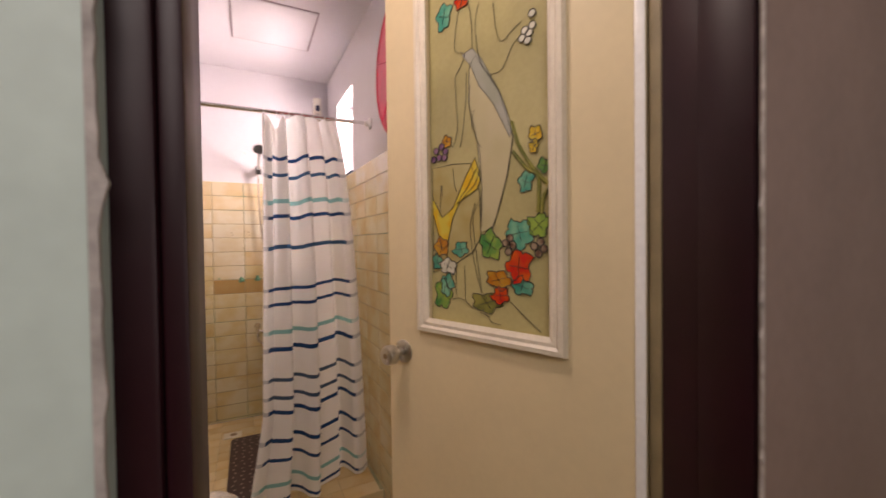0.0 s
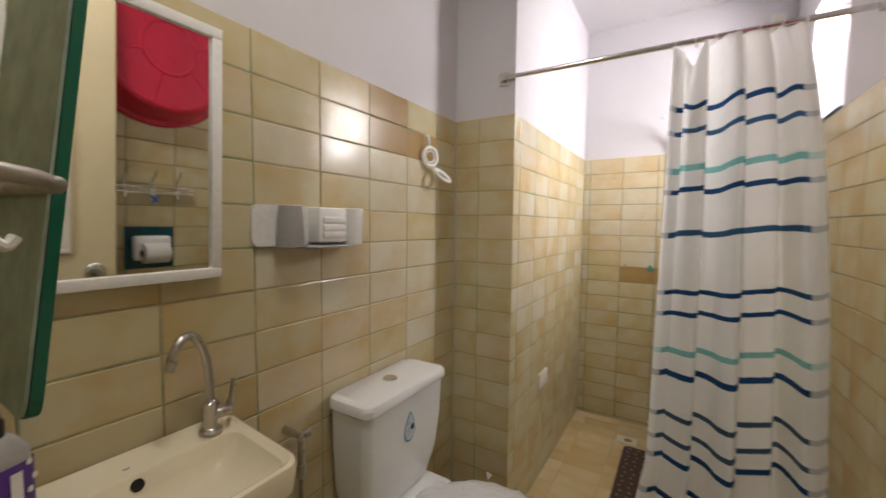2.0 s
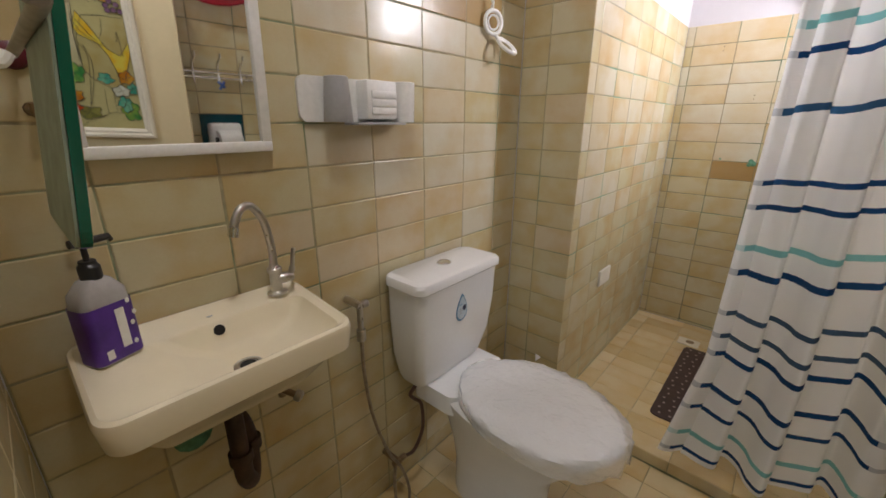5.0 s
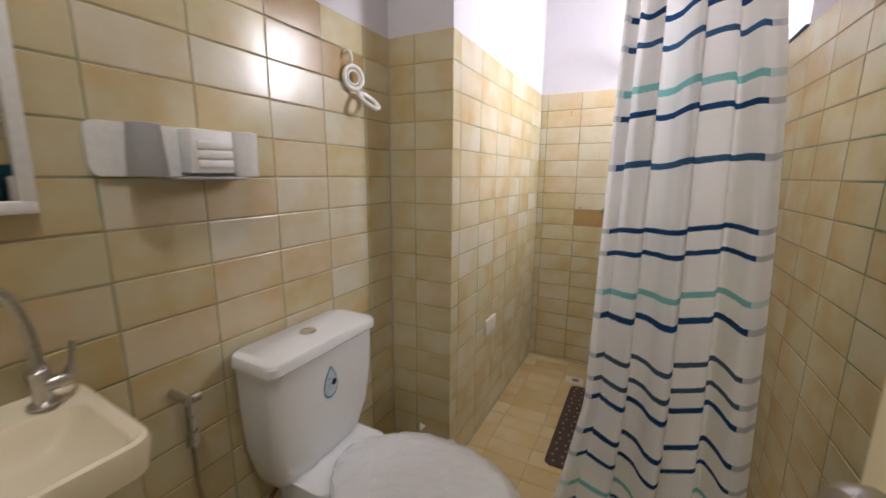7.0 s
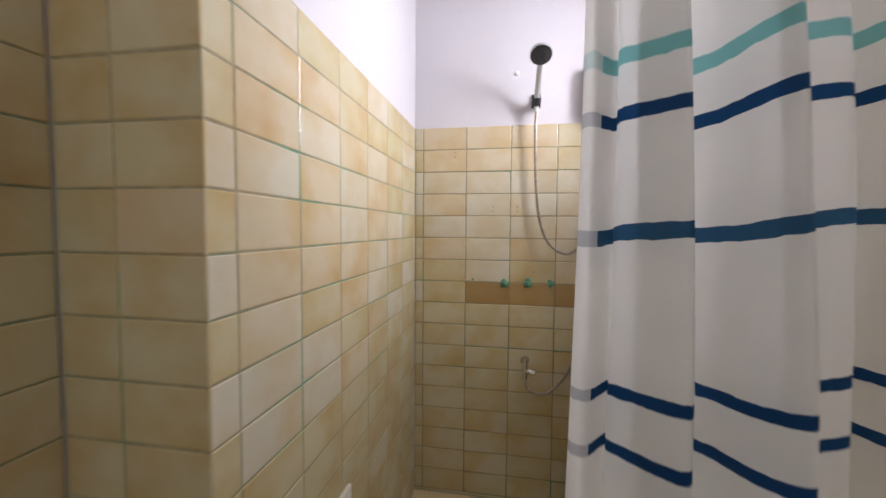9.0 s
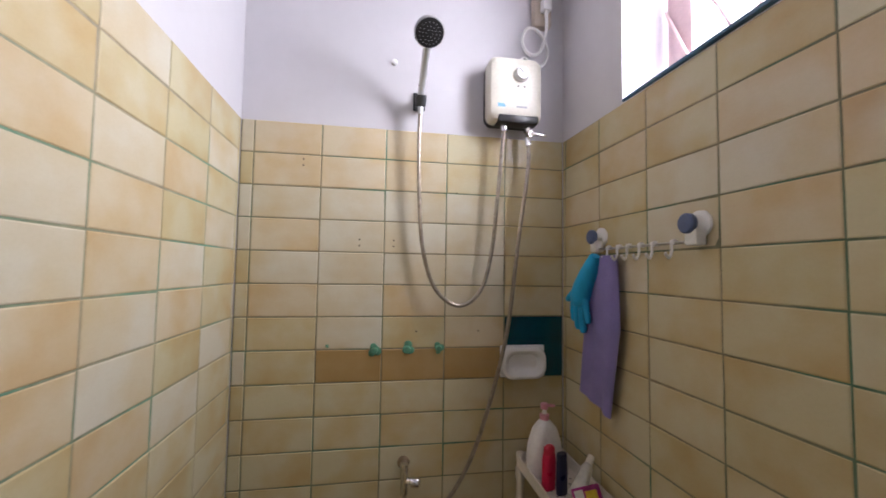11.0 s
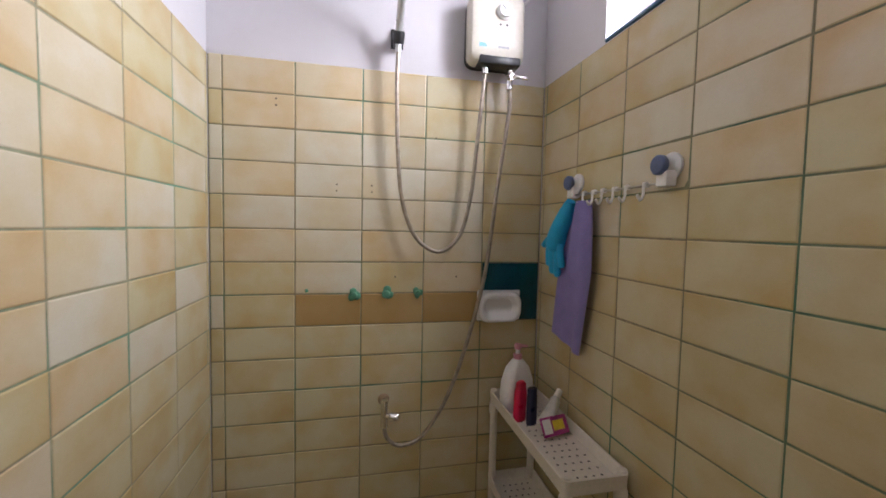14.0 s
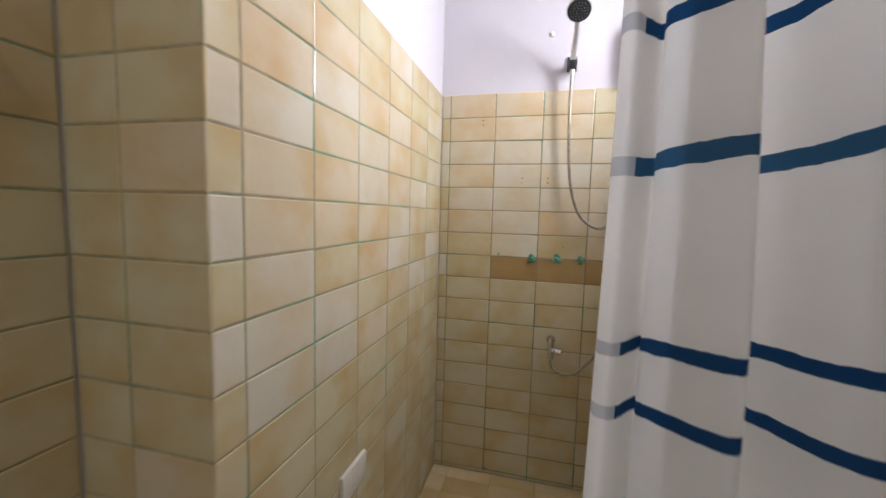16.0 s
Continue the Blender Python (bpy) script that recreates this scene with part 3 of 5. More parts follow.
# ---- window ----
window = thing("window_1", (xr(4.15), 4.15, WIN_Z0), "small high window with a pale pink steel grille and blue sill edge", "window", kind="structure")
M_PINKSTEEL = simple("pale_pink_steel", (0.62, 0.45, 0.45), 0.5, vary=0.1)
M_DARKFRAME = simple("dark_window_frame", (0.05, 0.04, 0.06), 0.4)
M_BLUEEDGE = simple("blue_glass_edge", (0.06, 0.14, 0.24), 0.15, vary=0.2)
WX = xr(4.15)
part("sill_edge", box(WX - 0.006, WX + 0.05, WIN_Y0 + 0.003, WIN_Y1 - 0.002, WIN_Z0 + 0.0005, WIN_Z0 + 0.010, 0.003), M_BLUEEDGE, window, "blue glassy sill edge")
part("window_frame", join(box(WX + 0.15, WX + 0.175, WIN_Y0 + 0.002, WIN_Y0 + 0.02, WIN_Z0 + 0.016, WIN_Z1 - 0.002), box(WX + 0.15, WX + 0.175, WIN_Y1 - 0.02, WIN_Y1 - 0.002, WIN_Z0 + 0.016, WIN_Z1 - 0.002),
                          box(WX + 0.15, WX + 0.175, WIN_Y0 + 0.02, WIN_Y1 - 0.02, WIN_Z1 - 0.02, WIN_Z1 - 0.002)), M_DARKFRAME, window, "dark narrow frame", smooth=False)
for a, b in (((3.97, 1.95), (4.14, 2.40)), ((4.02, 1.88), (4.26, 2.40)), ((4.14, 1.88), (4.38, 2.38)), ((4.27, 1.88), (4.38, 2.12)), ((3.97, 2.04), (4.22, 1.9)), ((3.97, 2.32), (4.16, 2.20)), ((4.22, 2.05), (4.36, 2.16))):
    part("grille_bar", tube([(WX + 0.12, a[0], a[1]), (WX + 0.12, b[0], b[1])], 0.005, 8), M_PINKSTEEL, window)
part("shutter", join(box(WX + 0.13, WX + 0.145, 4.30, 4.385, WIN_Z0 + 0.02, WIN_Z1 - 0.01, 0.003)), M_PINKSTEEL, window, "pink side sash")
n = Nodes("bright_sky_outside")
em = n.node("ShaderNodeEmission", Strength=2.2)
em.inputs["Color"].default_value = (1.0, 0.97, 0.98, 1)
n.link(em.outputs[0], n.out.inputs["Surface"])
solo("backdrop", box(2.6, 2.62, 2.6, 6.0, 1.2, 4.4), n.mat, (2.6, 4.2, 1.2), "overexposed white sky outside the window", "backdrop", kind="structure", smooth=False)

# ---- ceiling hatch ----
hatch = thing("ceiling_hatch", (0.87, 3.98, ZC), "square white ceiling access hatch with a thin dark gap", "hatch", kind="structure")
part("panel", box(0.645, 1.085, 3.755, 4.225, ZC - 0.006, ZC - 0.0005, 0.001), M_WHITEWALL, hatch)
M_GAP = simple("dark_gap", (0.30, 0.24, 0.26), 0.8)
part("gap", join(box(0.636, 1.094, 3.746, 3.754, ZC - 0.003, ZC - 0.0005), box(0.636, 1.094, 4.226, 4.234, ZC - 0.003, ZC - 0.0005), box(0.636, 0.644, 3.754, 4.226, ZC - 0.003, ZC - 0.0005), box(1.086, 1.094, 3.754, 4.226, ZC - 0.003, ZC - 0.0005)), M_GAP, hatch, smooth=False)

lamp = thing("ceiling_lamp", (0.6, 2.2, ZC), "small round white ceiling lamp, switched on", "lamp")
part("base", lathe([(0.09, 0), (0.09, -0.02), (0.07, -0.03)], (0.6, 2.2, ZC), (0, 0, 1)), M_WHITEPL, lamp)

# ---- wall mirror ----
mirror = thing("wall_mirror", (XL, 2.2, 1.285), "rectangular mirror in a narrow white frame on the tiles", "mirror")
MY0, MY1, MZ0, MZ1 = 2.03, 2.36, 1.285, 1.805
MW = 0.021
LEAN = Matrix.Translation((XL + 0.001, 0, MZ0)) @ pose(0, 0, 0, 0, 2.9, 0) @ Matrix.Translation((-XL - 0.001, 0, -MZ0))   # it hangs with its top off the wall
for y0, y1, z0, z1 in ((MY0, MY1, MZ0, MZ0 + MW), (MY0, MY1, MZ1 - MW, MZ1), (MY0, MY0 + MW, MZ0 + MW, MZ1 - MW), (MY1 - MW, MY1, MZ0 + MW, MZ1 - MW)):
    part("frame_rail", moved(box(XL + 0.001, XL + 0.022, y0, y1, z0, z1, 0.002), LEAN), M_WHITEPL, mirror)
part("glass", moved(box(XL + 0.008, XL + 0.014, MY0 + MW, MY1 - MW, MZ0 + MW, MZ1 - MW), LEAN), M_MIRROR, mirror, "silvered mirror glass", smooth=False)

# ---- wash basin ----
SX1, SY0, SY1, SZ = 0.222, 1.945, 2.375, 0.958
sink = thing("wash_basin", (XL, 2.16, 0.83), "small cream ceramic wall-hung basin with a broad back ledge", "sink")
scx, scy = (XL + SX1) / 2, (SY0 + SY1) / 2
shx, shy = (SX1 - XL) / 2 - 0.001, (SY1 - SY0) / 2


def basin_ring(hx, hy, r, z, cx=scx, cy=scy, tilt=0.0):
    return [(x, y, zz + tilt * (scx - x)) for x, y, zz in rounded_rect(hx, hy, r, z, cx, cy, 6)]


TI = 0.1
WX0, WX1, WY0, WY1 = XL + 0.078, SX1 - 0.020, SY0 + 0.115, SY1 - 0.028      # the well


def well_ring(x0, x1, y0, y1, r, z, tilt=0.0):
    return basin_ring((x1 - x0) / 2, (y1 - y0) / 2, r, z, (x0 + x1) / 2, (y0 + y1) / 2, tilt)


rings = [basin_ring(shx - 0.06, shy - 0.07, 0.03, SZ - 0.15, scx - 0.02), basin_ring(shx - 0.02, shy - 0.03, 0.035, SZ - 0.075), basin_ring(shx - 0.002, shy - 0.006, 0.035, SZ - 0.055, tilt=TI), basin_ring(shx, shy, 0.035, SZ - 0.012, tilt=TI),
         basin_ring(shx - 0.003, shy - 0.003, 0.034, SZ - 0.002, tilt=TI), basin_ring(shx - 0.010, shy - 0.010, 0.030, SZ + 0.001, tilt=TI), basin_ring(shx - 0.016, shy - 0.017, 0.026, SZ - 0.003, tilt=TI),
         well_ring(WX0 - 0.004, WX1 + 0.003, WY0 - 0.03, WY1 + 0.003, 0.028, SZ - 0.006, TI), well_ring(WX0, WX1, WY0, WY1, 0.024, SZ - 0.011, TI), well_ring(WX0 + 0.007, WX1 - 0.007, WY0 + 0.03, WY1 - 0.012, 0.022, SZ - 0.034, TI * 0.5),
         well_ring(WX0 + 0.017, WX1 - 0.020, WY0 + 0.07, WY1 - 0.036, 0.022, SZ - 0.053), well_ring(WX0 + 0.030, WX1 - 0.034, WY0 + 0.09, WY1 - 0.055, 0.020, SZ - 0.060), basin_ring(0.02, 0.02, 0.015, SZ - 0.062, scx + 0.046, scy + 0.02)]
part("body", loft(rings), M_CREAM, sink)
M_HOLE = simple("dark_hole", (0.008, 0.008, 0.008), 0.6)
part("overflow", lathe([(0.011, 0), (0.011, 0.002), (0.0, 0.0022)], (WX0 + 0.0035, scy + 0.01, SZ - 0.019), (0.96, 0, 0.28), 16), M_HOLE, sink, "dark overflow hole")
part("drain", join(lathe([(0.026, 0.0), (0.026, 0.003), (0.019, 0.004), (0.018, 0.0015), (0.0, 0.001)], (scx + 0.046, scy + 0.02, SZ - 0.0618))), M_STEEL, sink, "steel drain ring")
part("drain_hole", lathe([(0.015, 0.0), (0.015, 0.0006), (0.0, 0.0007)], (scx + 0.046, scy + 0.02, SZ - 0.0595)), M_HOLE, sink)
part("logo_mark", lathe([(0.006, 0), (0.006, 0.0005), (0, 0.0006)], (scx - 0.085, scy + 0.005, SZ + 0.0035), (-0.1, 0, 1), 12), M_GREYPL, sink, "small grey maker's mark")

FX, FY, FZ = 0.002, 2.312, SZ + 0.007
faucet = thing("faucet", (FX, FY, FZ), "chrome gooseneck tap with a side lever on the basin", "faucet")
part("body", join(lathe([(0.022, 0), (0.022, 0.004), (0.013, 0.009), (0.013, 0.05), (0.016, 0.054), (0.016, 0.062), (0.010, 0.068), (0.009, 0.075)], (FX, FY, FZ)), lathe([(0.011, 0), (0.013, 0.004), (0.013, 0.03), (0.009, 0.04)], (FX, FY, FZ + 0.035), (0.25, 1, 0))), M_STEEL, faucet)
part("spout", tube(curve([(FX, FY, FZ + 0.07), (FX + 0.001, FY - 0.001, FZ + 0.12), (FX + 0.006, FY - 0.012, FZ + 0.175), (FX + 0.012, FY - 0.035, FZ + 0.212), (FX + 0.02, FY - 0.06, FZ + 0.212), (FX + 0.026, FY - 0.077, FZ + 0.19), (FX + 0.028, FY - 0.083, FZ + 0.172)], 6), 0.0085, 14), M_STEEL, faucet)
part("nozzle", tube([(FX + 0.0275, FY - 0.081, FZ + 0.178), (FX + 0.029, FY - 0.086, FZ + 0.16)], 0.0105, 14), M_CHROME, faucet)
part("lever", tube(curve([(FX + 0.008, FY + 0.03, FZ + 0.036), (FX + 0.009, FY + 0.038, FZ + 0.055), (FX + 0.006, FY + 0.045, FZ + 0.085), (FX + 0.006, FY + 0.048, FZ + 0.1)], 5), [0.007] * 6 + [0.005] * 10, 10), M_STEEL, faucet)

# soap bottle
SBM = pose(0.032, 2.004, SZ + 0.001, 0, 0, 112) @ Matrix.Diagonal((0.86, 0.98, 1.17, 1))
soap = thing("soap_bottle", (0.035, 2.012, SZ), "purple hand soap bottle with a black pump on the basin", "bottle")
M_PURPLE = simple("purple_label", (0.09, 0.03, 0.30), 0.35, vary=0.35, scale=25)
M_CLEARPL = simple("clear_grey_plastic", (0.46, 0.44, 0.44), 0.15, vary=0.1)
part("body", moved(loft([rounded_rect(0.040, 0.024, 0.012, 0.0), rounded_rect(0.043, 0.026, 0.013, 0.004), rounded_rect(0.042, 0.026, 0.013, 0.085), rounded_rect(0.039, 0.025, 0.012, 0.105), rounded_rect(0.024, 0.018, 0.011, 0.122), rounded_rect(0.015, 0.014, 0.010, 0.126)]), SBM), M_CLEARPL, soap)
part("label", moved(loft([rounded_rect(0.0436, 0.0266, 0.0132, 0.003), rounded_rect(0.0434, 0.0267, 0.0132, 0.088)], cap=False), SBM), M_PURPLE, soap, "purple printed label")
for k, (x, z, w, h) in enumerate(((0.004, 0.018, 0.016, 0.06), (-0.026, 0.008, 0.012, 0.014))):
    part("label_panel", moved(box(x, x + w, -0.0275, -0.0269, z, z + h), SBM), M_WHITEPL, soap, "pale printed panel", smooth=False)
for k, (x, z) in enumerate(((0.03, 0.085), (0.03, 0.05), (0.028, 0.02), (0.037, 0.065))):
    part("flower", moved(lathe([(0.0042, 0), (0.0036, 0.0006), (0.0, 0.0008)], (x, -0.0269, z), (0, -1, 0), 8), SBM), M_WHITEPL, soap, "white printed flower")
pump = part("pump", moved(join(lathe([(0.017, 0.124), (0.017, 0.142), (0.013, 0.146), (0.013, 0.150)]), lathe([(0.005, 0.15), (0.005, 0.168), (0.011, 0.170), (0.011, 0.178)]), tube([(0.0, 0, 0.176), (0.045, 0, 0.176), (0.048, 0, 0.170)], [0.006, 0.005, 0.004], 8), tube([(0, 0, 0.176), (-0.02, 0, 0.176)], 0.006, 8)), SBM), M_BLACK, soap, "black pump head")

# pipes under the basin
trap = thing("drain_trap", (0.085, 2.13, 0.55), "dark rusty trap pipe under the basin", "pipe")
M_RUST = simple("rusty_pipe", (0.07, 0.04, 0.025), 0.55, 0.4, vary=0.5, scale=25, bump=0.3)
part("tailpipe", tube([(0.09, 2.148, 0.85), (0.09, 2.148, 0.66)], 0.018, 14), M_RUST, trap)
part("collar", tube([(0.09, 2.148, 0.68), (0.09, 2.148, 0.655)], 0.024, 14), M_RUST, trap)
part("bend", tube(curve([(0.09, 2.148, 0.66), (0.088, 2.15, 0.61), (0.07, 2.165, 0.575), (0.045, 2.18, 0.595), (0.035, 2.185, 0.66), (0.02, 2.18, 0.70), (XL, 2.18, 0.70)], 6), 0.019, 14), M_RUST, trap)
part("nut", tube([(0.037, 2.184, 0.63), (0.036, 2.185, 0.655)], 0.026, 14), M_RUST, trap)
valve = thing("angle_valve", (XL, 2.29, 0.70), "dark metal stop valve on the tiles under the basin", "valve")
part("body", join(tube([(XL, 2.29, 0.71), (0.01, 2.29, 0.71)], 0.011, 12), tube([(0.0, 2.29, 0.755), (0.0, 2.29, 0.69)], 0.01, 12), tube([(0.005, 2.29, 0.71), (0.03, 2.31, 0.695)], 0.008, 10)), M_BRASS, valve)
part("handle", lathe([(0.012, 0), (0.014, 0.004), (0.014, 0.016), (0.008, 0.02)], (0.028, 2.309, 0.696), (0.7, 0.6, -0.4), 12), M_STEEL, valve)
solo("putty_patch", moved(lathe([(0.04, 0), (0.038, 0.004), (0.02, 0.008), (0.0, 0.009)], (0, 0, 0), (1, 0, 0), 14), pose(XL, 2.10, 0.668)), M_PUTTY, (XL, 2.10, 0.668), "green putty patch on the tiles under the basin", "putty")

# bidet spray valve and hoses
spray = thing("bidet_valve", (XL, 2.53, 0.85), "chrome bidet valve with a hanging metal hose on the tiles", "bidet sprayer")
part("valve_body", join(tube([(XL, 2.53, 0.855), (0.02, 2.53, 0.855)], 0.011, 12), tube([(0.012, 2.53, 0.865), (0.012, 2.53, 0.78)], 0.009, 12), tube([(0.012, 2.53, 0.78), (0.012, 2.53, 0.745)], 0.013, 12), lathe([(0.007, 0), (0.011, 0.004), (0.011, 0.02), (0.006, 0.024)], (0.012, 2.535, 0.855), (0.2, 1, 0.1), 12)), M_STEEL, spray)
M_HOSE = simple("steel_hose", (0.38, 0.33, 0.27), 0.34, 0.9, vary=0.25, scale=60, bump=0.2, fine=300)
M_DARKHOSE = simple("dark_hose", (0.10, 0.055, 0.04), 0.4, 0.3, vary=0.3, scale=30)
part("hose", tube(curve([(0.012, 2.53, 0.75), (0.008, 2.535, 0.62), (0.01, 2.555, 0.46), (0.02, 2.60, 0.29), (0.035, 2.645, 0.19), (0.06, 2.655, 0.1), (0.07, 2.63, 0.05), (0.06, 2.60, 0.06), (0.035, 2.61, 0.15), (0.02, 2.63, 0.21)], 6), 0.0055, 10), M_HOSE, spray)
part("tee", join(tube([(XL, 2.64, 0.215), (0.03, 2.64, 0.215)], 0.011, 10), tube([(0.02, 2.62, 0.215), (0.02, 2.675, 0.215)], 0.010, 10)), M_BRASS, spray)
part("supply_hose", tube(curve([(0.02, 2.67, 0.215), (0.03, 2.71, 0.22), (0.04, 2.745, 0.30), (0.035, 2.745, 0.40), (0.03, 2.715, 0.44), (0.03, 2.70, 0.47), (0.032, 2.745, 0.50)], 6), 0.0065, 10), M_DARKHOSE, spray)

# ---- toilet ----
toilet = thing("toilet", (0.25, 2.905, ZF), "white close-coupled toilet with a droplet sticker on its tank", "toilet")
TY = 2.89


KY = 2.862


def tank_ring(x1, hy, z, r=0.03):
    return [(x, y, z) for x, y, _ in rounded_rect((x1 - (XL + 0.012)) / 2, hy + 0.016, r, z, (x1 + XL + 0.012) / 2, KY, 6)]


part("tank", loft([tank_ring(0.07, 0.135, 0.50), tank_ring(0.085, 0.15, 0.53), tank_ring(0.105, 0.172, 0.62), tank_ring(0.118, 0.18, 0.74), tank_ring(0.122, 0.182, 0.862)]), M_CERAMIC, toilet)
part("tank_lid", loft([tank_ring(0.127, 0.187, 0.864), tank_ring(0.131, 0.191, 0.868), tank_ring(0.131, 0.191, 0.888), tank_ring(0.126, 0.186, 0.896), tank_ring(0.11, 0.17, 0.899)]), M_CERAMIC, toilet)
part("flush_button", lathe([(0.024, 0), (0.024, 0.003), (0.021, 0.005), (0.0, 0.0055)], (0.035, KY, 0.899), (0, 0, 1), 24), M_CHROME, toilet, "chrome flush button")


def oval(x0, x1, hy, z, sides=36, square=0.0):
    out = []
    for k in range(sides):
        a = k * math.tau / sides
        c, s = math.cos(a), math.sin(a)
        x = (x0 + x1) / 2 + (x1 - x0) / 2 * (math.copysign(abs(c) ** (1 - square * (c < 0) * 0.5), c))
        out.append((x, TY + hy * math.copysign(abs(s) ** (0.9 if c < 0 else 1.0), s), z))
    return out


part("bowl", loft([oval(0.10, 0.50, 0.105, ZF), oval(0.10, 0.50, 0.108, ZF + 0.03), oval(0.10, 0.46, 0.095, ZF + 0.12), oval(0.08, 0.47, 0.10, ZF + 0.22), oval(0.05, 0.56, 0.135, ZF + 0.34), oval(0.04, 0.635, 0.168, ZF + 0.42), oval(0.04, 0.65, 0.176, ZF + 0.445), oval(0.05, 0.64, 0.168, ZF + 0.452)]), M_CERAMIC, toilet)
part("deck", loft([[(x, y, z) for x, y, _ in rounded_rect(0.1, 0.15, 0.04, 0, 0.09, TY, 6)] for z in (ZF + 0.40, ZF + 0.455, ZF + 0.47)]), M_CERAMIC, toilet)
part("seat", loft([oval(0.145, 0.655, 0.182, ZF + 0.453, square=0.6), oval(0.14, 0.66, 0.185, ZF + 0.458, square=0.6), oval(0.14, 0.66, 0.185, ZF + 0.468, square=0.6)]), M_WHITEPL, toilet)
part("seat_lid", loft([oval(0.145, 0.658, 0.183, ZF + 0.4685, square=0.6), oval(0.14, 0.663, 0.187, ZF + 0.474, square=0.6), oval(0.145, 0.658, 0.182, ZF + 0.485, square=0.6), oval(0.18, 0.62, 0.15, ZF + 0.492, square=0.6), oval(0.3, 0.5, 0.06, ZF + 0.495)]), M_WHITEPL, toilet, "white closed seat lid")
part("bolt_cap", lathe([(0.011, 0), (0.01, 0.008), (0.0, 0.011)], (0.27, TY - 0.103, ZF + 0.05), (0.1, -1, 0.2), 12), M_GREYPL, toilet)
# droplet sticker
M_STICK = simple("pale_blue_sticker", (0.55, 0.64, 0.70), 0.35, vary=0.1)
M_STICKB = simple("blue_sticker_edge", (0.03, 0.22, 0.42), 0.35, vary=0.15)
DROP = [(0.024 * math.sin(a) * math.sin(a / 2) ** 0.9, 0.034 * math.cos(a)) for a in [k * math.tau / 28 for k in range(28)]]


def on_tank(z):
    return 0.1205 + (z - 0.80) * 0.035


def sticker(scale, lift, outline, dy=0.0, dz=0.0):
    bm = bmesh.new()
    vs = [bm.verts.new((on_tank(0.765 + dz + z * scale) + lift, KY - 0.005 + dy - y * scale, 0.765 + dz + z * scale)) for y, z in outline]
    bm.faces.new(vs)
    ext = bmesh.ops.extrude_face_region(bm, geom=bm.faces[:])
    bmesh.ops.translate(bm, verts=[v for v in ext["geom"] if isinstance(v, bmesh.types.BMVert)], vec=(-0.003, 0, 0))
    return bm


stick = part("sticker", sticker(1.45, 0.0012, DROP), M_STICKB, toilet, "blue droplet sticker", smooth=False)
part("sticker_face", sticker(1.28, 0.0018, DROP), M_STICK, stick, smooth=False)
part("emblem", sticker(0.3, 0.0024, [(0.03 * math.cos(a), 0.034 * math.sin(a)) for a in [k * math.tau / 16 for k in range(16)]], 0.012, -0.004), M_NAVY, stick, smooth=False)
for k, (dz, w) in enumerate(((0.012, 0.018), (-0.004, 0.014), (-0.012, 0.016), (-0.02, 0.012))):
    part("text_bar", sticker(1.0, 0.0024, [(-w / 2, -0.0012), (w / 2, -0.0012), (w / 2, 0.0012), (-w / 2, 0.0012)], -0.006, dz), M_STICKB if k == 0 else M_GREYPL, stick, smooth=False)

# clear film over the lid
n = Nodes("clear_film")
n.set(**{"Base Color": (0.97, 0.97, 0.98), "Roughness": 0.12, "Alpha": 0.4, "Specular IOR Level": 0.9})
n.bump(n.noise(19, 3, rough=0.6), 1.0, 0.014)
M_FILM = n.mat


def film():
    rng = random.Random(3)
    bm = bmesh.new()
    rows = []
    for k, dz in (((0.12, 0.0), (0.28, 0.001), (0.42, 0.0), (0.56, 0.001), (0.70, 0.0), (0.82, 0.0), (0.92, -0.003), (1.0, -0.008), (1.03, -0.02), (1.035, -0.04), (1.02, -0.06))):
        ring = []
        for j in range(64):
            a = j * math.tau / 64
            w = rng.uniform(-1, 1)
            front = max(0.0, math.cos(a))
            r = k * (1 + 0.012 * w * (k > 0.95) + (0.02 * front if dz < -0.015 else 0))
            z = ZF + 0.504 + dz + 0.005 * w * min(1.0, 1.4 * k) - (0.035 * front * (dz < -0.03) * (0.5 + 0.5 * w))
            ring.append(bm.verts.new((0.40 + 0.265 * r * math.cos(a), TY + 0.19 * r * math.sin(a), z)))
        rows.append(ring)
    for A, B in zip(rows, rows[1:]):
        for j in range(64):
            bm.faces.new((A[j], A[(j + 1) % 64], B[(j + 1) % 64], B[j]))
    bm.faces.new(rows[0])
    tuft = [(0.30, TY + 0.165, ZF + 0.51), (0.29, TY + 0.18, ZF + 0.53), (0.31, TY + 0.185, ZF + 0.52)]
    bm.faces.new([bm.verts.new(p) for p in tuft])
    return bm


solo("plastic_wrap", film(), M_FILM, (0.4, TY, ZF + 0.44), "crinkled clear plastic film wrapped over the toilet lid", "plastic wrap")

# ---- toothbrush and cup holder ----
caddy = thing("toothbrush_holder", (XL, 2.6, 1.345), "grey and white plastic toothbrush cup holder on the tiles", "toothbrush holder")
part("back_plate", moved(loft([[(z, x, y) for x, y, z in rounded_rect(0.162, 0.052, 0.02, d, 2.602, 1.397)] for d in (XL + 0.0, XL + 0.006, XL + 0.009)]), Matrix()), M_WHITEPL, caddy)


def cup(y, r0, r1):
    return loft([[(XL + 0.045 + r * math.cos(a), y + r * math.sin(a), z) for a in [k * math.tau / 20 for k in range(20)]] for r, z in ((r0, 1.345), (r0 + 0.001, 1.348), (r1, 1.446), (r1 - 0.003, 1.448))])


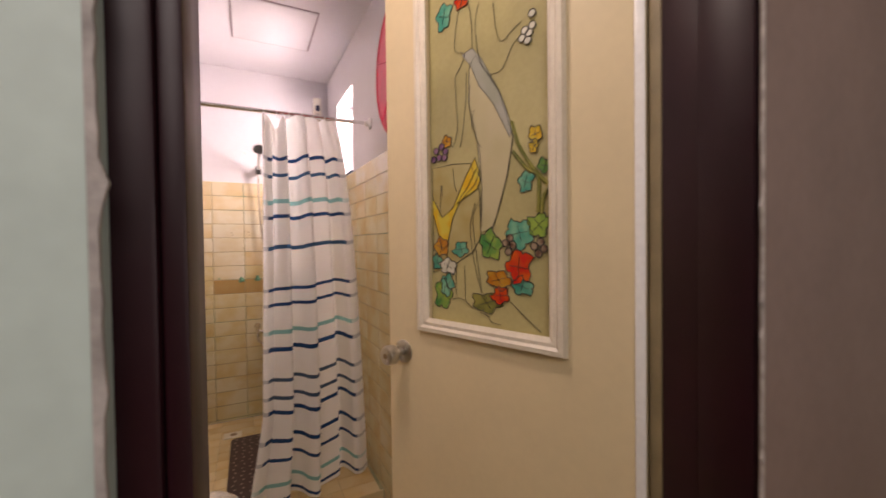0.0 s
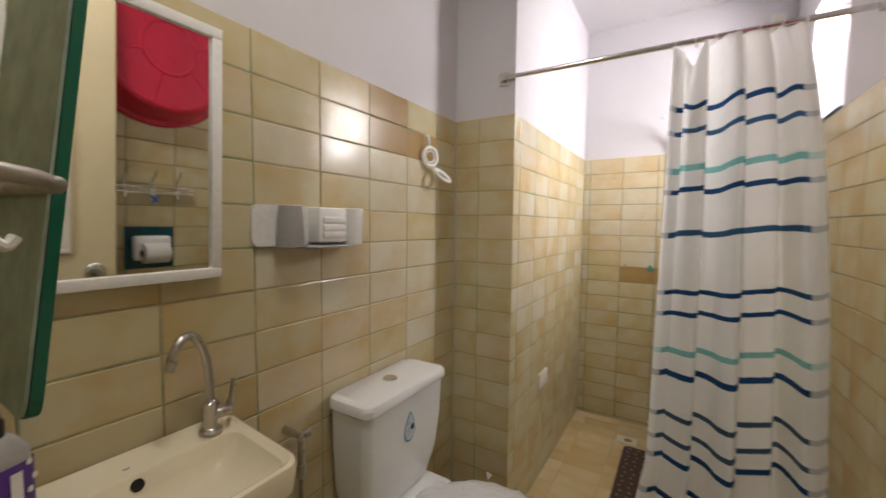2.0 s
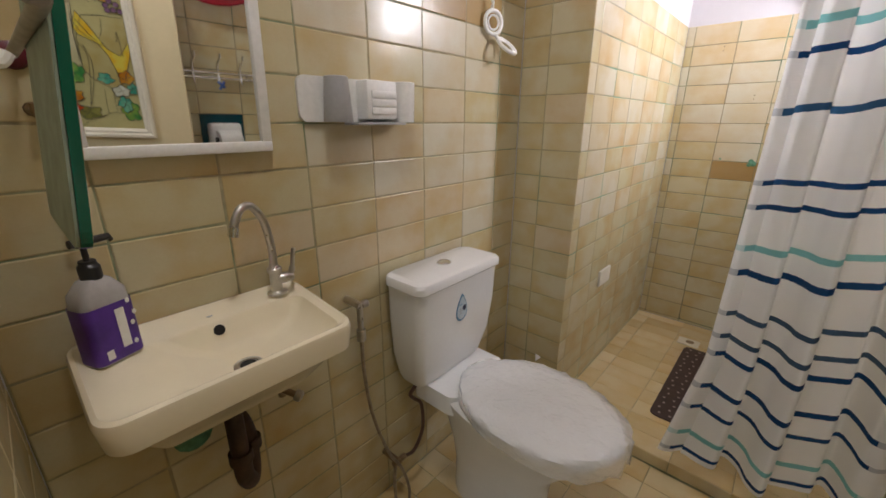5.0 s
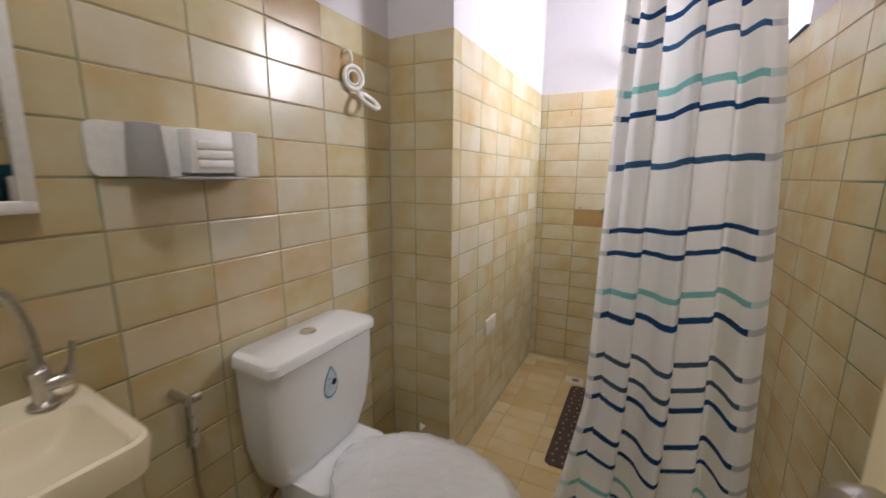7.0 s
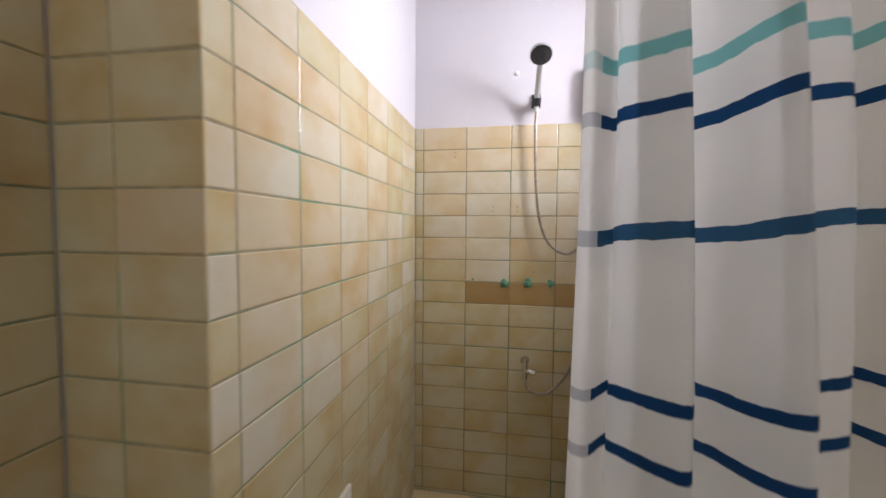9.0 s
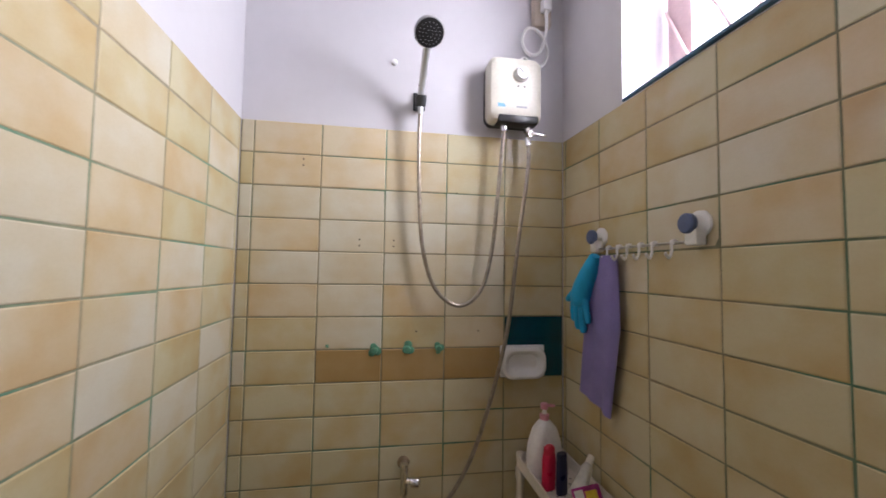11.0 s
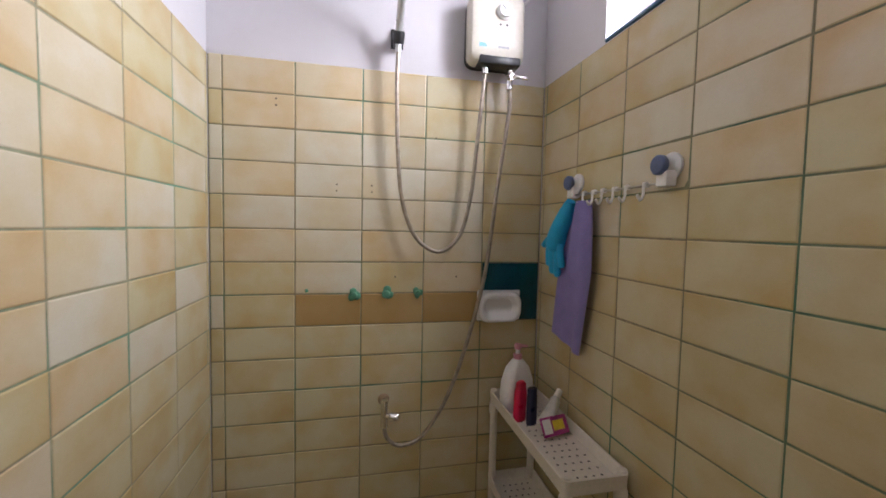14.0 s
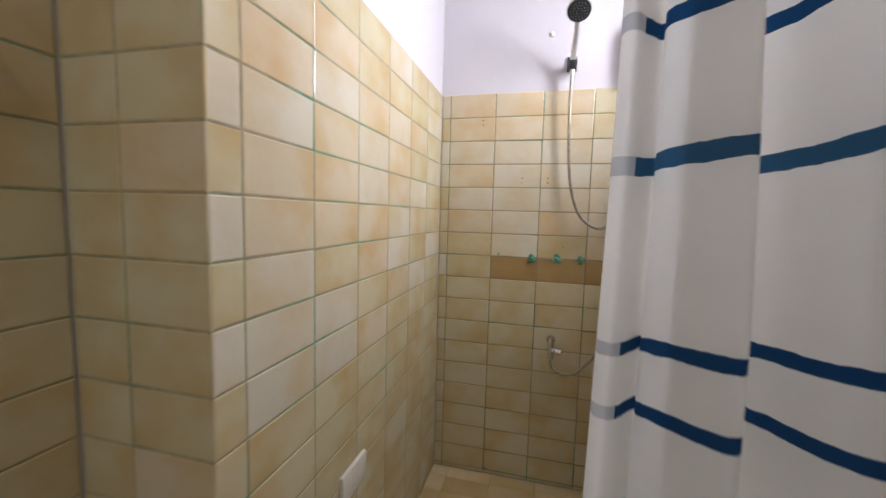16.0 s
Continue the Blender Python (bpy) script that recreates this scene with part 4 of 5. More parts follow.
part("cup", cup(2.52, 0.034, 0.028), M_GREYPL, caddy, "grey tapered cup")
part("cup", cup(2.735, 0.027, 0.031), M_WHITEPL, caddy, "white tapered cup")
disp = part("dispenser", box(XL + 0.009, XL + 0.058, 2.60, 2.70, 1.352, 1.447, 0.006), M_WHITEPL, caddy)
for z in (1.364, 1.384, 1.404):
    part("slat", box(XL + 0.0582, XL + 0.063, 2.612, 2.694, z, z + 0.017, 0.002), M_WHITEPL, disp)
part("tray", box(XL + 0.009, XL + 0.07, 2.56, 2.72, 1.338, 1.3445, 0.002), M_GREYPL, caddy)

# ---- white double ring hanger ----
ringh = thing("ring_hanger", (XL, 3.19, 1.735), "white plastic double ring hanger on a wall hook", "hanger")
def circle3(c, a, b, r, sides=28):
    return [Vector(c) + Vector(a) * r * math.cos(k * math.tau / sides) + Vector(b) * r * math.sin(k * math.tau / sides) for k in range(sides)]
part("hook", tube(curve([(XL + 0.004, 3.165, 1.745), (XL + 0.02, 3.167, 1.748), (XL + 0.026, 3.17, 1.73), (XL + 0.02, 3.176, 1.712)], 5), 0.005, 8), M_WHITEPL, ringh)
part("upper_ring", join(tube(circle3((XL + 0.02, 3.185, 1.67), (0.25, 1, 0), (0, 0, 1), 0.036), 0.0065, 10, closed=True), tube(circle3((XL + 0.02, 3.185, 1.67), (0.25, 1, 0), (0, 0, 1), 0.022), 0.0035, 8, closed=True)), M_WHITEPL, ringh)
part("lower_ring", join(tube(circle3((XL + 0.048, 3.232, 1.60), (0.5, 0.75, -0.43), (-0.62, 0.5, 0.6), 0.036), 0.0065, 10, closed=True), tube(circle3((XL + 0.048, 3.232, 1.60), (0.5, 0.75, -0.43), (-0.62, 0.5, 0.6), 0.026), 0.003, 8, closed=True)), M_WHITEPL, ringh)
part("joint", tube([(XL + 0.02, 3.197, 1.634), (XL + 0.03, 3.21, 1.618)], 0.006, 8), M_WHITEPL, ringh)

# ---- curtain rod and curtain ----
RA, RB = Vector((0.18, YS - 0.022, 2.0)), Vector((xr(3.58) - 0.001, 3.575, 2.062))
rod = thing("curtain_rod", tuple(RA), "slim chrome shower curtain rod between two end brackets", "curtain rod")
part("rod", tube([RA, RB], 0.0095, 14), M_CHROME, rod)
part("bracket", join(box(0.155, 0.20, YS - 0.004, YS + 0.0028, 1.975, 2.03, 0.003), tube([(0.178, YS - 0.001, 2.0), (0.178, YS - 0.03, 2.0)], 0.014, 14)), M_STEEL, rod)
part("bracket", join(lathe([(0.03, 0), (0.03, 0.008), (0.016, 0.014), (0.015, 0.035)], RB + Vector((0.002, 0, 0)), (-1, 0, -0.05), 18)), M_WHITEPL, rod)


def rod_at(x):
    k = (x - RA.x) / (RB.x - RA.x)
    return RA.lerp(RB, k)


STRIPES = ((1.80, 0.011, 0), (1.716, 0.010, 1), (1.592, 0.012, 3), (1.522, 0.010, 0), (1.382, 0.011, 1), (1.192, 0.009, 0), (1.122, 0.009, 0), (0.997, 0.011, 3), (0.918, 0.012, 0), (0.778, 0.010, 2), (0.695, 0.010, 2),
           (0.628, 0.011, 0), (0.502, 0.011, 0), (0.418, 0.009, 0), (0.312, 0.010, 3), (0.245, 0.008, 0))


def curtain_material():
    n = Nodes("striped_polyester")
    uv = n.tree.nodes.new("ShaderNodeUVMap")
    sep = n.tree.nodes.new("ShaderNodeSeparateXYZ")
    n.link(uv.outputs[0], sep.inputs[0])
    edge = n.math("MULTIPLY", n.math("SUBTRACT", n.noise(60, 3), 0.5), 0.005)
    v = n.math("ADD", n.math("MULTIPLY", sep.outputs[1], 2.2), edge)
    paint = ((0.012, 0.060, 0.18), (0.035, 0.11, 0.23), (0.06, 0.11, 0.19), (0.24, 0.55, 0.57))
    col = n.ramp(n.noise(7, 3), [(0.3, (0.90, 0.90, 0.90)), (0.7, (0.94, 0.94, 0.94))])
    cross = sep.outputs[0]
    reverse = n.math("LESS_THAN", cross, 0.25)
    strength = n.math("SUBTRACT", 1.0, n.math("MULTIPLY", reverse, 0.6))     # the print is faint on the cloth's reverse
    for z, w, c in STRIPES:
        near = n.math("LESS_THAN", n.math("ABSOLUTE", n.math("SUBTRACT", v, z)), w * 0.84)
        col = n.mix(n.math("MULTIPLY", near, strength), col, paint[c])
    n.set(**{"Base Color": col, "Roughness": 0.6, "Specular IOR Level": 0.25})
    n.bump(n.noise(420, 2), 0.08)
    tr = n.tree.nodes.new("ShaderNodeBsdfTranslucent")
    n.link(col, tr.inputs["Color"])
    mx = n.tree.nodes.new("ShaderNodeMixShader")
    mx.inputs[0].default_value = 0.52
    n.link(n.bsdf.outputs[0], mx.inputs[1])
    n.link(tr.outputs[0], mx.inputs[2])
    n.link(mx.outputs[0], n.out.inputs["Surface"])
    return n.mat


# the cloth's line seen from above, fold by fold; the last value tells where its reverse shows
FOLDS = ((0.782, 3.436, 1), (0.759, 3.410, 1), (0.768, 3.396, 1), (0.783, 3.402, 0), (0.808, 3.428, 0), (0.806, 3.415, 0), (0.818, 3.396, 0), (0.845, 3.362, 0), (0.872, 3.344, 0), (0.882, 3.370, 0),
         (0.872, 3.420, 0), (0.892, 3.437, 0), (0.925, 3.405, 0), (0.950, 3.345, 0), (0.978, 3.313, 0), (0.992, 3.335, 0), (0.990, 3.375, 0), (1.010, 3.385, 0), (1.050, 3.400, 0),
         (1.083, 3.410, 0), (1.090, 3.438, 0), (1.105, 3.442, 0), (1.125, 3.400, 0), (1.140, 3.362, 0), (1.156, 3.358, 1), (1.176, 3.364, 1), (1.200, 3.388, 1))


def curtain_mesh():
    """Deep overlapping folds, gathered along the rod and flaring to the hem."""
    bm = bmesh.new()
    lay = bm.loops.layers.uv.new("UVMap")
    line = curve([(x, y, 0) for x, y, _ in FOLDS], 8)
    side = [FOLDS[min(k // 8, len(FOLDS) - 2)][2] for k in range(len(line))]
    NV = 80
    grid = []
    for j in range(NV + 1):
        v = j / NV                                   # 0 hem, 1 top
        low = 1 - v
        x0 = 0.775 - 0.035 * low ** 1.2 - 0.03 * max(0.0, 0.22 - v) * 4
        x1 = 1.13 + 0.10 * low ** 0.7
        deep = 1.08 - 0.55 * max(0.0, v - 0.55) / 0.45
        row = []
        for i, p in enumerate(line):
            u = (p.x - 0.757) / (1.200 - 0.757)
            q = i / (len(line) - 1)
            x = x0 + (x1 - x0) * u
            y = 3.402 + deep * (p.y - 3.402) + 0.010 * math.sin(5 * v + 9 * q)
            y += (rod_at(x).y - 3.402) * v ** 6
            y += 0.012 * math.sin(math.tau * 8 * q + 0.6) * v ** 4 + 0.004 * math.sin(math.tau * (5 * q + 0.7 * v)) * low
            corner = max(0.0, 1 - u / 0.3) * max(0.0, 1 - v / 0.2)
            y -= 0.085 * corner
            x -= 0.035 * corner
            hem = 0.195 + 0.06 * u + 0.006 * math.sin(math.tau * 4 * q)
            top = rod_at(x).z - 0.006
            z = hem + (top - hem) * v - (0.06 * math.exp(-((u - 0.17) / 0.06) ** 2) + 0.012 * abs(math.sin(math.pi * 6 * q))) * v ** 16
            cloth = 0.20 + 1.80 * v + 0.022 + 0.004 * math.sin(14 * q + 2 * v) - 0.010 * math.sin(math.tau * 6 * q) * v ** 4
            row.append((bm.verts.new((x, y, z)), (0.0 if side[i] else 0.5, cloth / 2.2)))
        grid.append(row)
    for A, B in zip(grid, grid[1:]):
        for i in range(len(line) - 1):
            quad = (A[i], A[i + 1], B[i + 1], B[i])
            f = bm.faces.new([q[0] for q in quad])
            for lp, q in zip(f.loops, quad):
                lp[lay].uv = q[1]
    return bm


M_CURTAIN = curtain_material()
curt = thing("shower_curtain", (0.95, 3.46, 0.22), "white shower curtain with navy and teal stripes, drawn aside", "curtain")
cloth = part("cloth", curtain_mesh(), M_CURTAIN, curt)
for k in range(7):
    cx = 0.785 + 0.058 * k
    c = rod_at(cx)
    part("curtain_ring", tube(circle3(c + Vector((0, 0, -0.005)), (0.2, 1, 0), (0, 0, 1), 0.0165, 18), 0.0018, 6, closed=True), M_WHITEPL, curt)

# ---- shower ----
solo("cover_plate", box(XS + 0.0002, XS + 0.012, 3.80, 3.935, 0.565, 0.645, 0.003), M_IVORY, (XS, 3.87, 0.6), "blank ivory cover plate on the shower tiles", "cover plate")
drain = thing("floor_drain", (0.585, 4.46, ZS), "cream floor drain cover beside the mat", "drain")
part("cover", box(0.53, 0.64, 4.425, 4.505, ZS + 0.0005, ZS + 0.009, 0.003), M_IVORY, drain)
part("hole", lathe([(0.022, 0), (0.022, 0.001), (0, 0.0011)], (0.592, 4.465, ZS + 0.009)), M_BRASS, drain)
mat = thing("bath_mat", (0.76, 4.03, ZS), "dark brown rubber bath mat with rows of pale dots", "bath mat")
M_MAT = simple("brown_rubber", (0.050, 0.026, 0.022), 0.5, vary=0.25, scale=20, bump=0.2)
part("sheet", loft([rounded_rect(0.178, 0.368, 0.03, ZS + 0.001, 0.758, 4.03), rounded_rect(0.18, 0.37, 0.032, ZS + 0.004, 0.758, 4.03), rounded_rect(0.178, 0.368, 0.03, ZS + 0.008, 0.758, 4.03)]), M_MAT, mat)
M_DOT = simple("pale_rubber_dot", (0.36, 0.29, 0.27), 0.35)
bm = bmesh.new()
for i in range(8):
    for j in range(17):
        x, y = 0.605 + i * 0.043 + (0.0 if j % 2 else 0.01), 3.69 + j * 0.0425
        bmesh.ops.create_circle(bm, cap_ends=True, segments=8, radius=0.0062, matrix=pose(x, y, ZS + 0.0084))
tagged(part("dots", bm, M_DOT, mat, "pale drainage dots", smooth=False), kind="stuff")

heater = thing("water_heater", (1.1, YB, 1.89), "cream instant water heater with a round dial on the wall", "water heater")
HX0, HX1, HZ0, HZ1 = 1.008, 1.192, 1.888, 2.108


def heater_ring(inset, y):
    return [(x, y, z) for x, z, _ in rounded_rect((HX1 - HX0) / 2 - inset, (HZ1 - HZ0) / 2 - inset, 0.028, 0, (HX0 + HX1) / 2, (HZ0 + HZ1) / 2, 6)]


part("back_case", loft([heater_ring(0.003, YB + 0.002), heater_ring(0.003, YB - 0.03)]), M_BLACK, heater, "black back case")
part("front_cover", loft([heater_ring(0.0, YB - 0.0305), heater_ring(0.0, YB - 0.07), heater_ring(0.006, YB - 0.082), heater_ring(0.02, YB - 0.088), heater_ring(0.05, YB - 0.09)]), M_IVORY, heater, "glossy cream cover")
part("lower_panel", box(HX0 + 0.03, HX1 - 0.015, YB - 0.089, YB - 0.03, HZ0 - 0.006, HZ0 + 0.022, 0.006), M_BLACK, heater)
dial = part("dial", lathe([(0.026, 0), (0.026, 0.006), (0.021, 0.009), (0.02, 0.017), (0.0, 0.018)], (1.115, YB - 0.0895, 2.045), (0, -1, 0), 26), M_WHITEPL, heater)
part("pointer", moved(box(-0.001, 0.001, -0.0188, -0.0178, 0.0, 0.018), pose(1.115, YB - 0.0895, 2.045, 0, -45, 0)), M_BLACK, dial, smooth=False)
for x in (1.104, 1.126):
    part("indicator", lathe([(0.0035, 0), (0.0035, 0.001), (0, 0.0012)], (x, YB - 0.0895, 2.005), (0, -1, 0), 10), M_BLACK, heater)
M_SKYB = simple("light_blue_print", (0.20, 0.45, 0.70), 0.35)
part("logo_mark", box(1.035, 1.062, YB - 0.0895, YB - 0.0886, 1.932, 1.944), M_SKYB, heater, "light blue printed mark", smooth=False)
part("text_bar", box(1.098, 1.135, YB - 0.0902, YB - 0.0892, 1.932, 1.938), M_GREYPL, heater, "grey printed line", smooth=False)
part("outlet_pipe", join(tube([(1.066, YB - 0.06, 1.89), (1.066, YB - 0.062, 1.858)], 0.011, 14)), M_CHROME, heater)
part("inlet_pipe", join(tube([(1.150, YB - 0.06, 1.89), (1.150, YB - 0.062, 1.815)], 0.010, 14), tube([(1.150, YB - 0.062, 1.85), (1.150, YB - 0.09, 1.848)], 0.010, 12), tube([(1.150, YB - 0.062, 1.872), (1.150, YB - 0.062, 1.86)], 0.014, 6)), M_CHROME, heater)
part("valve_lever", tube([(1.150, YB - 0.09, 1.848), (1.168, YB - 0.094, 1.846), (1.20, YB - 0.094, 1.843)], [0.006, 0.005, 0.004], 10), M_CHROME, heater)
lower_hose = solo("supply_hose", tube(curve([(1.150, YB - 0.062, 1.82), (1.152, YB - 0.06, 1.74), (1.123, YB - 0.05, 1.5), (1.08, YB - 0.05, 1.17), (0.986, YB - 0.05, 0.84), (0.89, YB - 0.06, 0.678), (0.815, YB - 0.06, 0.642), (0.768, YB - 0.055, 0.665), (0.757, YB - 0.045, 0.70)], 9), 0.0065, 12), M_HOSE, (1.15, YB - 0.06, 0.65), "long steel hose from the heater valve to the tap", "hose")
shower = thing("hand_shower", (0.785, YB, 1.9), "hand shower with a black face in its wall holder", "shower head")
M_SATIN = simple("satin_silver", (0.60, 0.60, 0.60), 0.3, 0.55, vary=0.08)
part("wall_holder", join(box(0.765, 0.805, YB - 0.006, YB + 0.002, 1.93, 1.99, 0.002), box(0.772, 0.80, YB - 0.05, YB - 0.006, 1.925, 1.965, 0.005), lathe([(0.017, 0), (0.019, 0.02), (0.019, 0.035)], (0.785, YB - 0.048, 1.925), (0, -0.35, 1), 16)), M_BLACK, shower, "black clip holder")
part("handle", tube(curve([(0.785, YB - 0.05, 1.90), (0.785, YB - 0.06, 1.95), (0.787, YB - 0.09, 2.0), (0.789, YB - 0.14, 2.045), (0.79, YB - 0.18, 2.07)], 5), [0.0095] * 4 + [0.012] * 17, 14), M_SATIN, shower)
HD = Vector((0.02, -0.62, -0.78)).normalized()
head = part("head", lathe([(0.016, -0.022), (0.034, -0.016), (0.044, -0.004), (0.045, 0.006), (0.043, 0.01)], (0.79, YB - 0.205, 2.082), HD, 30), M_SATIN, shower)
face = part("face", lathe([(0.041, 0.0102), (0.040, 0.013), (0.0, 0.0155)], (0.79, YB - 0.205, 2.082), HD, 30), M_BLACK, head, "black nozzle face")
hq = Vector((0, 0, 1)).rotation_difference(HD).to_matrix().to_4x4()
bm = bmesh.new()
for rr, cnt in ((0.010, 6), (0.020, 12), (0.030, 18)):
    for k in range(cnt):
        a = k * math.tau / cnt
        bmesh.ops.create_cone(bm, cap_ends=True, segments=6, radius1=0.0014, radius2=0.001, depth=0.003, matrix=Matrix.Translation((0.79, YB - 0.205, 2.082)) @ hq @ pose(rr * math.cos(a), rr * math.sin(a), 0.0155))
part("nozzles", bm, M_GREYPL, head)
solo("shower_hose", tube(curve([(0.785, YB - 0.05, 1.905), (0.783, YB - 0.045, 1.80), (0.79, YB - 0.04, 1.58), (0.808, YB - 0.04, 1.43), (0.85, YB - 0.042, 1.325), (0.925, YB - 0.045, 1.278), (0.995, YB - 0.047, 1.33), (1.03, YB - 0.05, 1.46), (1.048, YB - 0.055, 1.65), (1.066, YB - 0.062, 1.862)], 9), 0.0065, 12), M_HOSE, (0.925, YB - 0.05, 1.27), "looped steel hose from heater to hand shower", "hose")
solo("wall_screw", lathe([(0.011, 0), (0.010, 0.006), (0.004, 0.01)], (0.70, YB + 0.002, 2.09), (0, -1, 0), 12), M_WHITEPL, (0.70, YB, 2.09), "small white wall plug above the tiles", "wall plug")
breaker = thing("circuit_breaker", (1.225, YB, 2.40), "cream circuit breaker box with a dark blue switch window", "circuit breaker")
part("case", box(1.192, 1.252, YB - 0.05, YB + 0.002, 2.402, 2.56, 0.005), M_IVORY, breaker)
part("switch_window", box(1.208, 1.238, YB - 0.052, YB - 0.0498, 2.455, 2.50, 0.001), M_NAVY, breaker, "dark blue switch window")
part("text_bar", box(1.21, 1.236, YB - 0.0515, YB - 0.0498, 2.425, 2.435), M_GREYPL, breaker, smooth=False)
outlet = thing("wall_outlet", (1.215, YB, 2.26), "beige wall outlet with a white plug in it", "outlet")
part("plate", box(1.185, 1.25, YB - 0.03, YB + 0.002, 2.262, 2.399, 0.005), simple("beige_plastic", (0.50, 0.42, 0.33), 0.4), outlet)
plug = solo("plug", join(box(1.205, 1.238, YB - 0.062, YB - 0.0302, 2.305, 2.35, 0.006), tube([(1.221, YB - 0.05, 2.307), (1.221, YB - 0.05, 2.285)], 0.006, 10)), M_WHITEPL, (1.221, YB - 0.03, 2.3), "white plug of the water heater", "plug")
solo("heater_cable", tube(curve([(1.221, YB - 0.05, 2.288), (1.222, YB - 0.045, 2.23), (1.205, YB - 0.03, 2.165), (1.165, YB - 0.025, 2.16), (1.14, YB - 0.03, 2.20), (1.16, YB - 0.035, 2.245), (1.205, YB - 0.03, 2.235), (1.238, YB - 0.02, 2.18), (1.225, YB - 0.02, 2.13), (1.19, YB - 0.02, 2.118), (1.15, YB - 0.025, 2.14), (1.12, YB - 0.03, 2.105)], 8), 0.0055, 10), M_WHITEPL, (1.2, YB, 2.1), "coiled white cable of the water heater", "cable")
tap = thing("shower_tap", (0.757, YB, 0.73), "chrome wall tap with a dark round base", "faucet")
part("base", lathe([(0.02, 0), (0.019, 0.008), (0.013, 0.014), (0.012, 0.045)], (0.757, YB, 0.775), (0, -1, 0), 16), M_BRASS, tap)
part("body", join(tube([(0.757, YB - 0.045, 0.79), (0.757, YB - 0.045, 0.70)], 0.012, 14), tube([(0.757, YB - 0.045, 0.74), (0.775, YB - 0.055, 0.74)], 0.009, 12)), M_CHROME, tap)
part("handle", lathe([(0.009, 0), (0.015, 0.003), (0.015, 0.026), (0.011, 0.031)], (0.775, YB - 0.055, 0.74), (0.93, -0.35, 0), 14), M_CHROME, tap, "ribbed chrome handle")
solo("teal_tile_patch", join(box(1.0945, 1.302, YB - 0.003, YB + 0.0016, 1.0345, 1.2365, 0.001)), M_TEAL, (1.2, YB, 1.03), "odd dark teal tiles behind the soap dish", "tile", smooth=False)
dish = thing("soap_dish", (1.15, YB, 1.035), "white ceramic wall soap dish", "soap dish")
part("plate", box(1.075, 1.232, YB - 0.014, YB - 0.0032, 1.036, 1.142, 0.004), M_CERAMIC, dish)


def dish_ring(hx, hz, y, cz=1.08, r=0.03):
    return [(x, y, z) for x, z, _ in rounded_rect(hx, hz, r, 0, 1.150, cz, 6)]


part("bowl", loft([dish_ring(0.077, 0.052, YB - 0.0142, 1.088, 0.03), dish_ring(0.078, 0.053, YB - 0.03, 1.087, 0.034), dish_ring(0.075, 0.050, YB - 0.042, 1.086, 0.036), dish_ring(0.068, 0.043, YB - 0.046, 1.086, 0.036), dish_ring(0.060, 0.035, YB - 0.042, 1.087, 0.034), dish_ring(0.050, 0.026, YB - 0.026, 1.088, 0.025), dish_ring(0.03, 0.012, YB - 0.020, 1.088, 0.011)]), M_CERAMIC, dish)
PR = random.Random(5)
for x, z, r in ((0.656, 1.131, 0.022), (0.760, 1.133, 0.027), (0.865, 1.135, 0.022), (0.508, 1.147, 0.007)):
    bm = bmesh.new()
    for k in range(7):
        a = PR.uniform(0, 6.28)
        d = r * PR.uniform(0.1, 0.6)
        bmesh.ops.create_icosphere(bm, subdivisions=2, radius=r * PR.uniform(0.35, 0.6), matrix=Matrix.Translation((x + d * math.cos(a), YB - 0.001, z + d * math.sin(a))) @ Matrix.Diagonal((1, 0.3, 1, 1)))
    if r > 0.01:
        bmesh.ops.create_cone(bm, cap_ends=True, segments=10, radius1=r * 0.55, radius2=r * 0.4, depth=0.014, matrix=Matrix.Translation((x, YB - 0.01, z)) @ pose(0, 0, 0, 90, 0, 0))
    solo("putty_dab", bm, M_PUTTY, (x, YB, z), "green putty dab sealing an old pipe hole", "putty", "putty dabs on the shower wall")

# suction hook rail
HR = lambda y, d=0.0: xr(y) - d
rail = thing("suction_hook_rail", (xr(4.3), 4.3, 1.46), "white hook rail on two suction cups with blue caps", "hook rail")
for y in (4.495, 4.145):
    s = part("suction_cup", join(lathe([(0.028, 0), (0.028, 0.006), (0.019, 0.011), (0.015, 0.026)], (HR(y), y, 1.497), (-1, 0, 0), 24), box(HR(y, 0.032), HR(y, 0.006), y - 0.02, y + 0.012, 1.452, 1.485, 0.004)), M_WHITEPL, rail)
    part("cap", lathe([(0.019, 0.0262), (0.021, 0.029), (0.021, 0.038), (0.018, 0.041), (0, 0.0415)], (HR(y), y, 1.497), (-1, 0, 0), 24), M_BLUECAP, s, "slate blue cap")
part("bar", tube([(HR(4.5, 0.022), 4.5, 1.46), (HR(4.14, 0.022), 4.14, 1.46)], 0.003, 8), M_STEEL, rail)
for y in (4.385, 4.345, 4.30, 4.255, 4.195, 4.43):
    b = Vector((HR(y, 0.022), y, 1.46))
    part("hook", join(tube(curve([b + Vector((0.004, 0, 0.006)), b + Vector((-0.005, 0, 0.002)), b + Vector((-0.006, 0, -0.02)), b + Vector((-0.016, -0.004, -0.033)), b + Vector((-0.026, -0.006, -0.022))], 5), 0.0032, 8), box(b.x - 0.007, b.x + 0.007, y - 0.005, y + 0.005, b.z - 0.004, b.z + 0.007, 0.002)), M_WHITEPL, rail)
M_LILAC = simple("lilac_mesh_cloth", (0.25, 0.21, 0.48), 0.8, vary=0.12, scale=14, bump=0.5, fine=240)


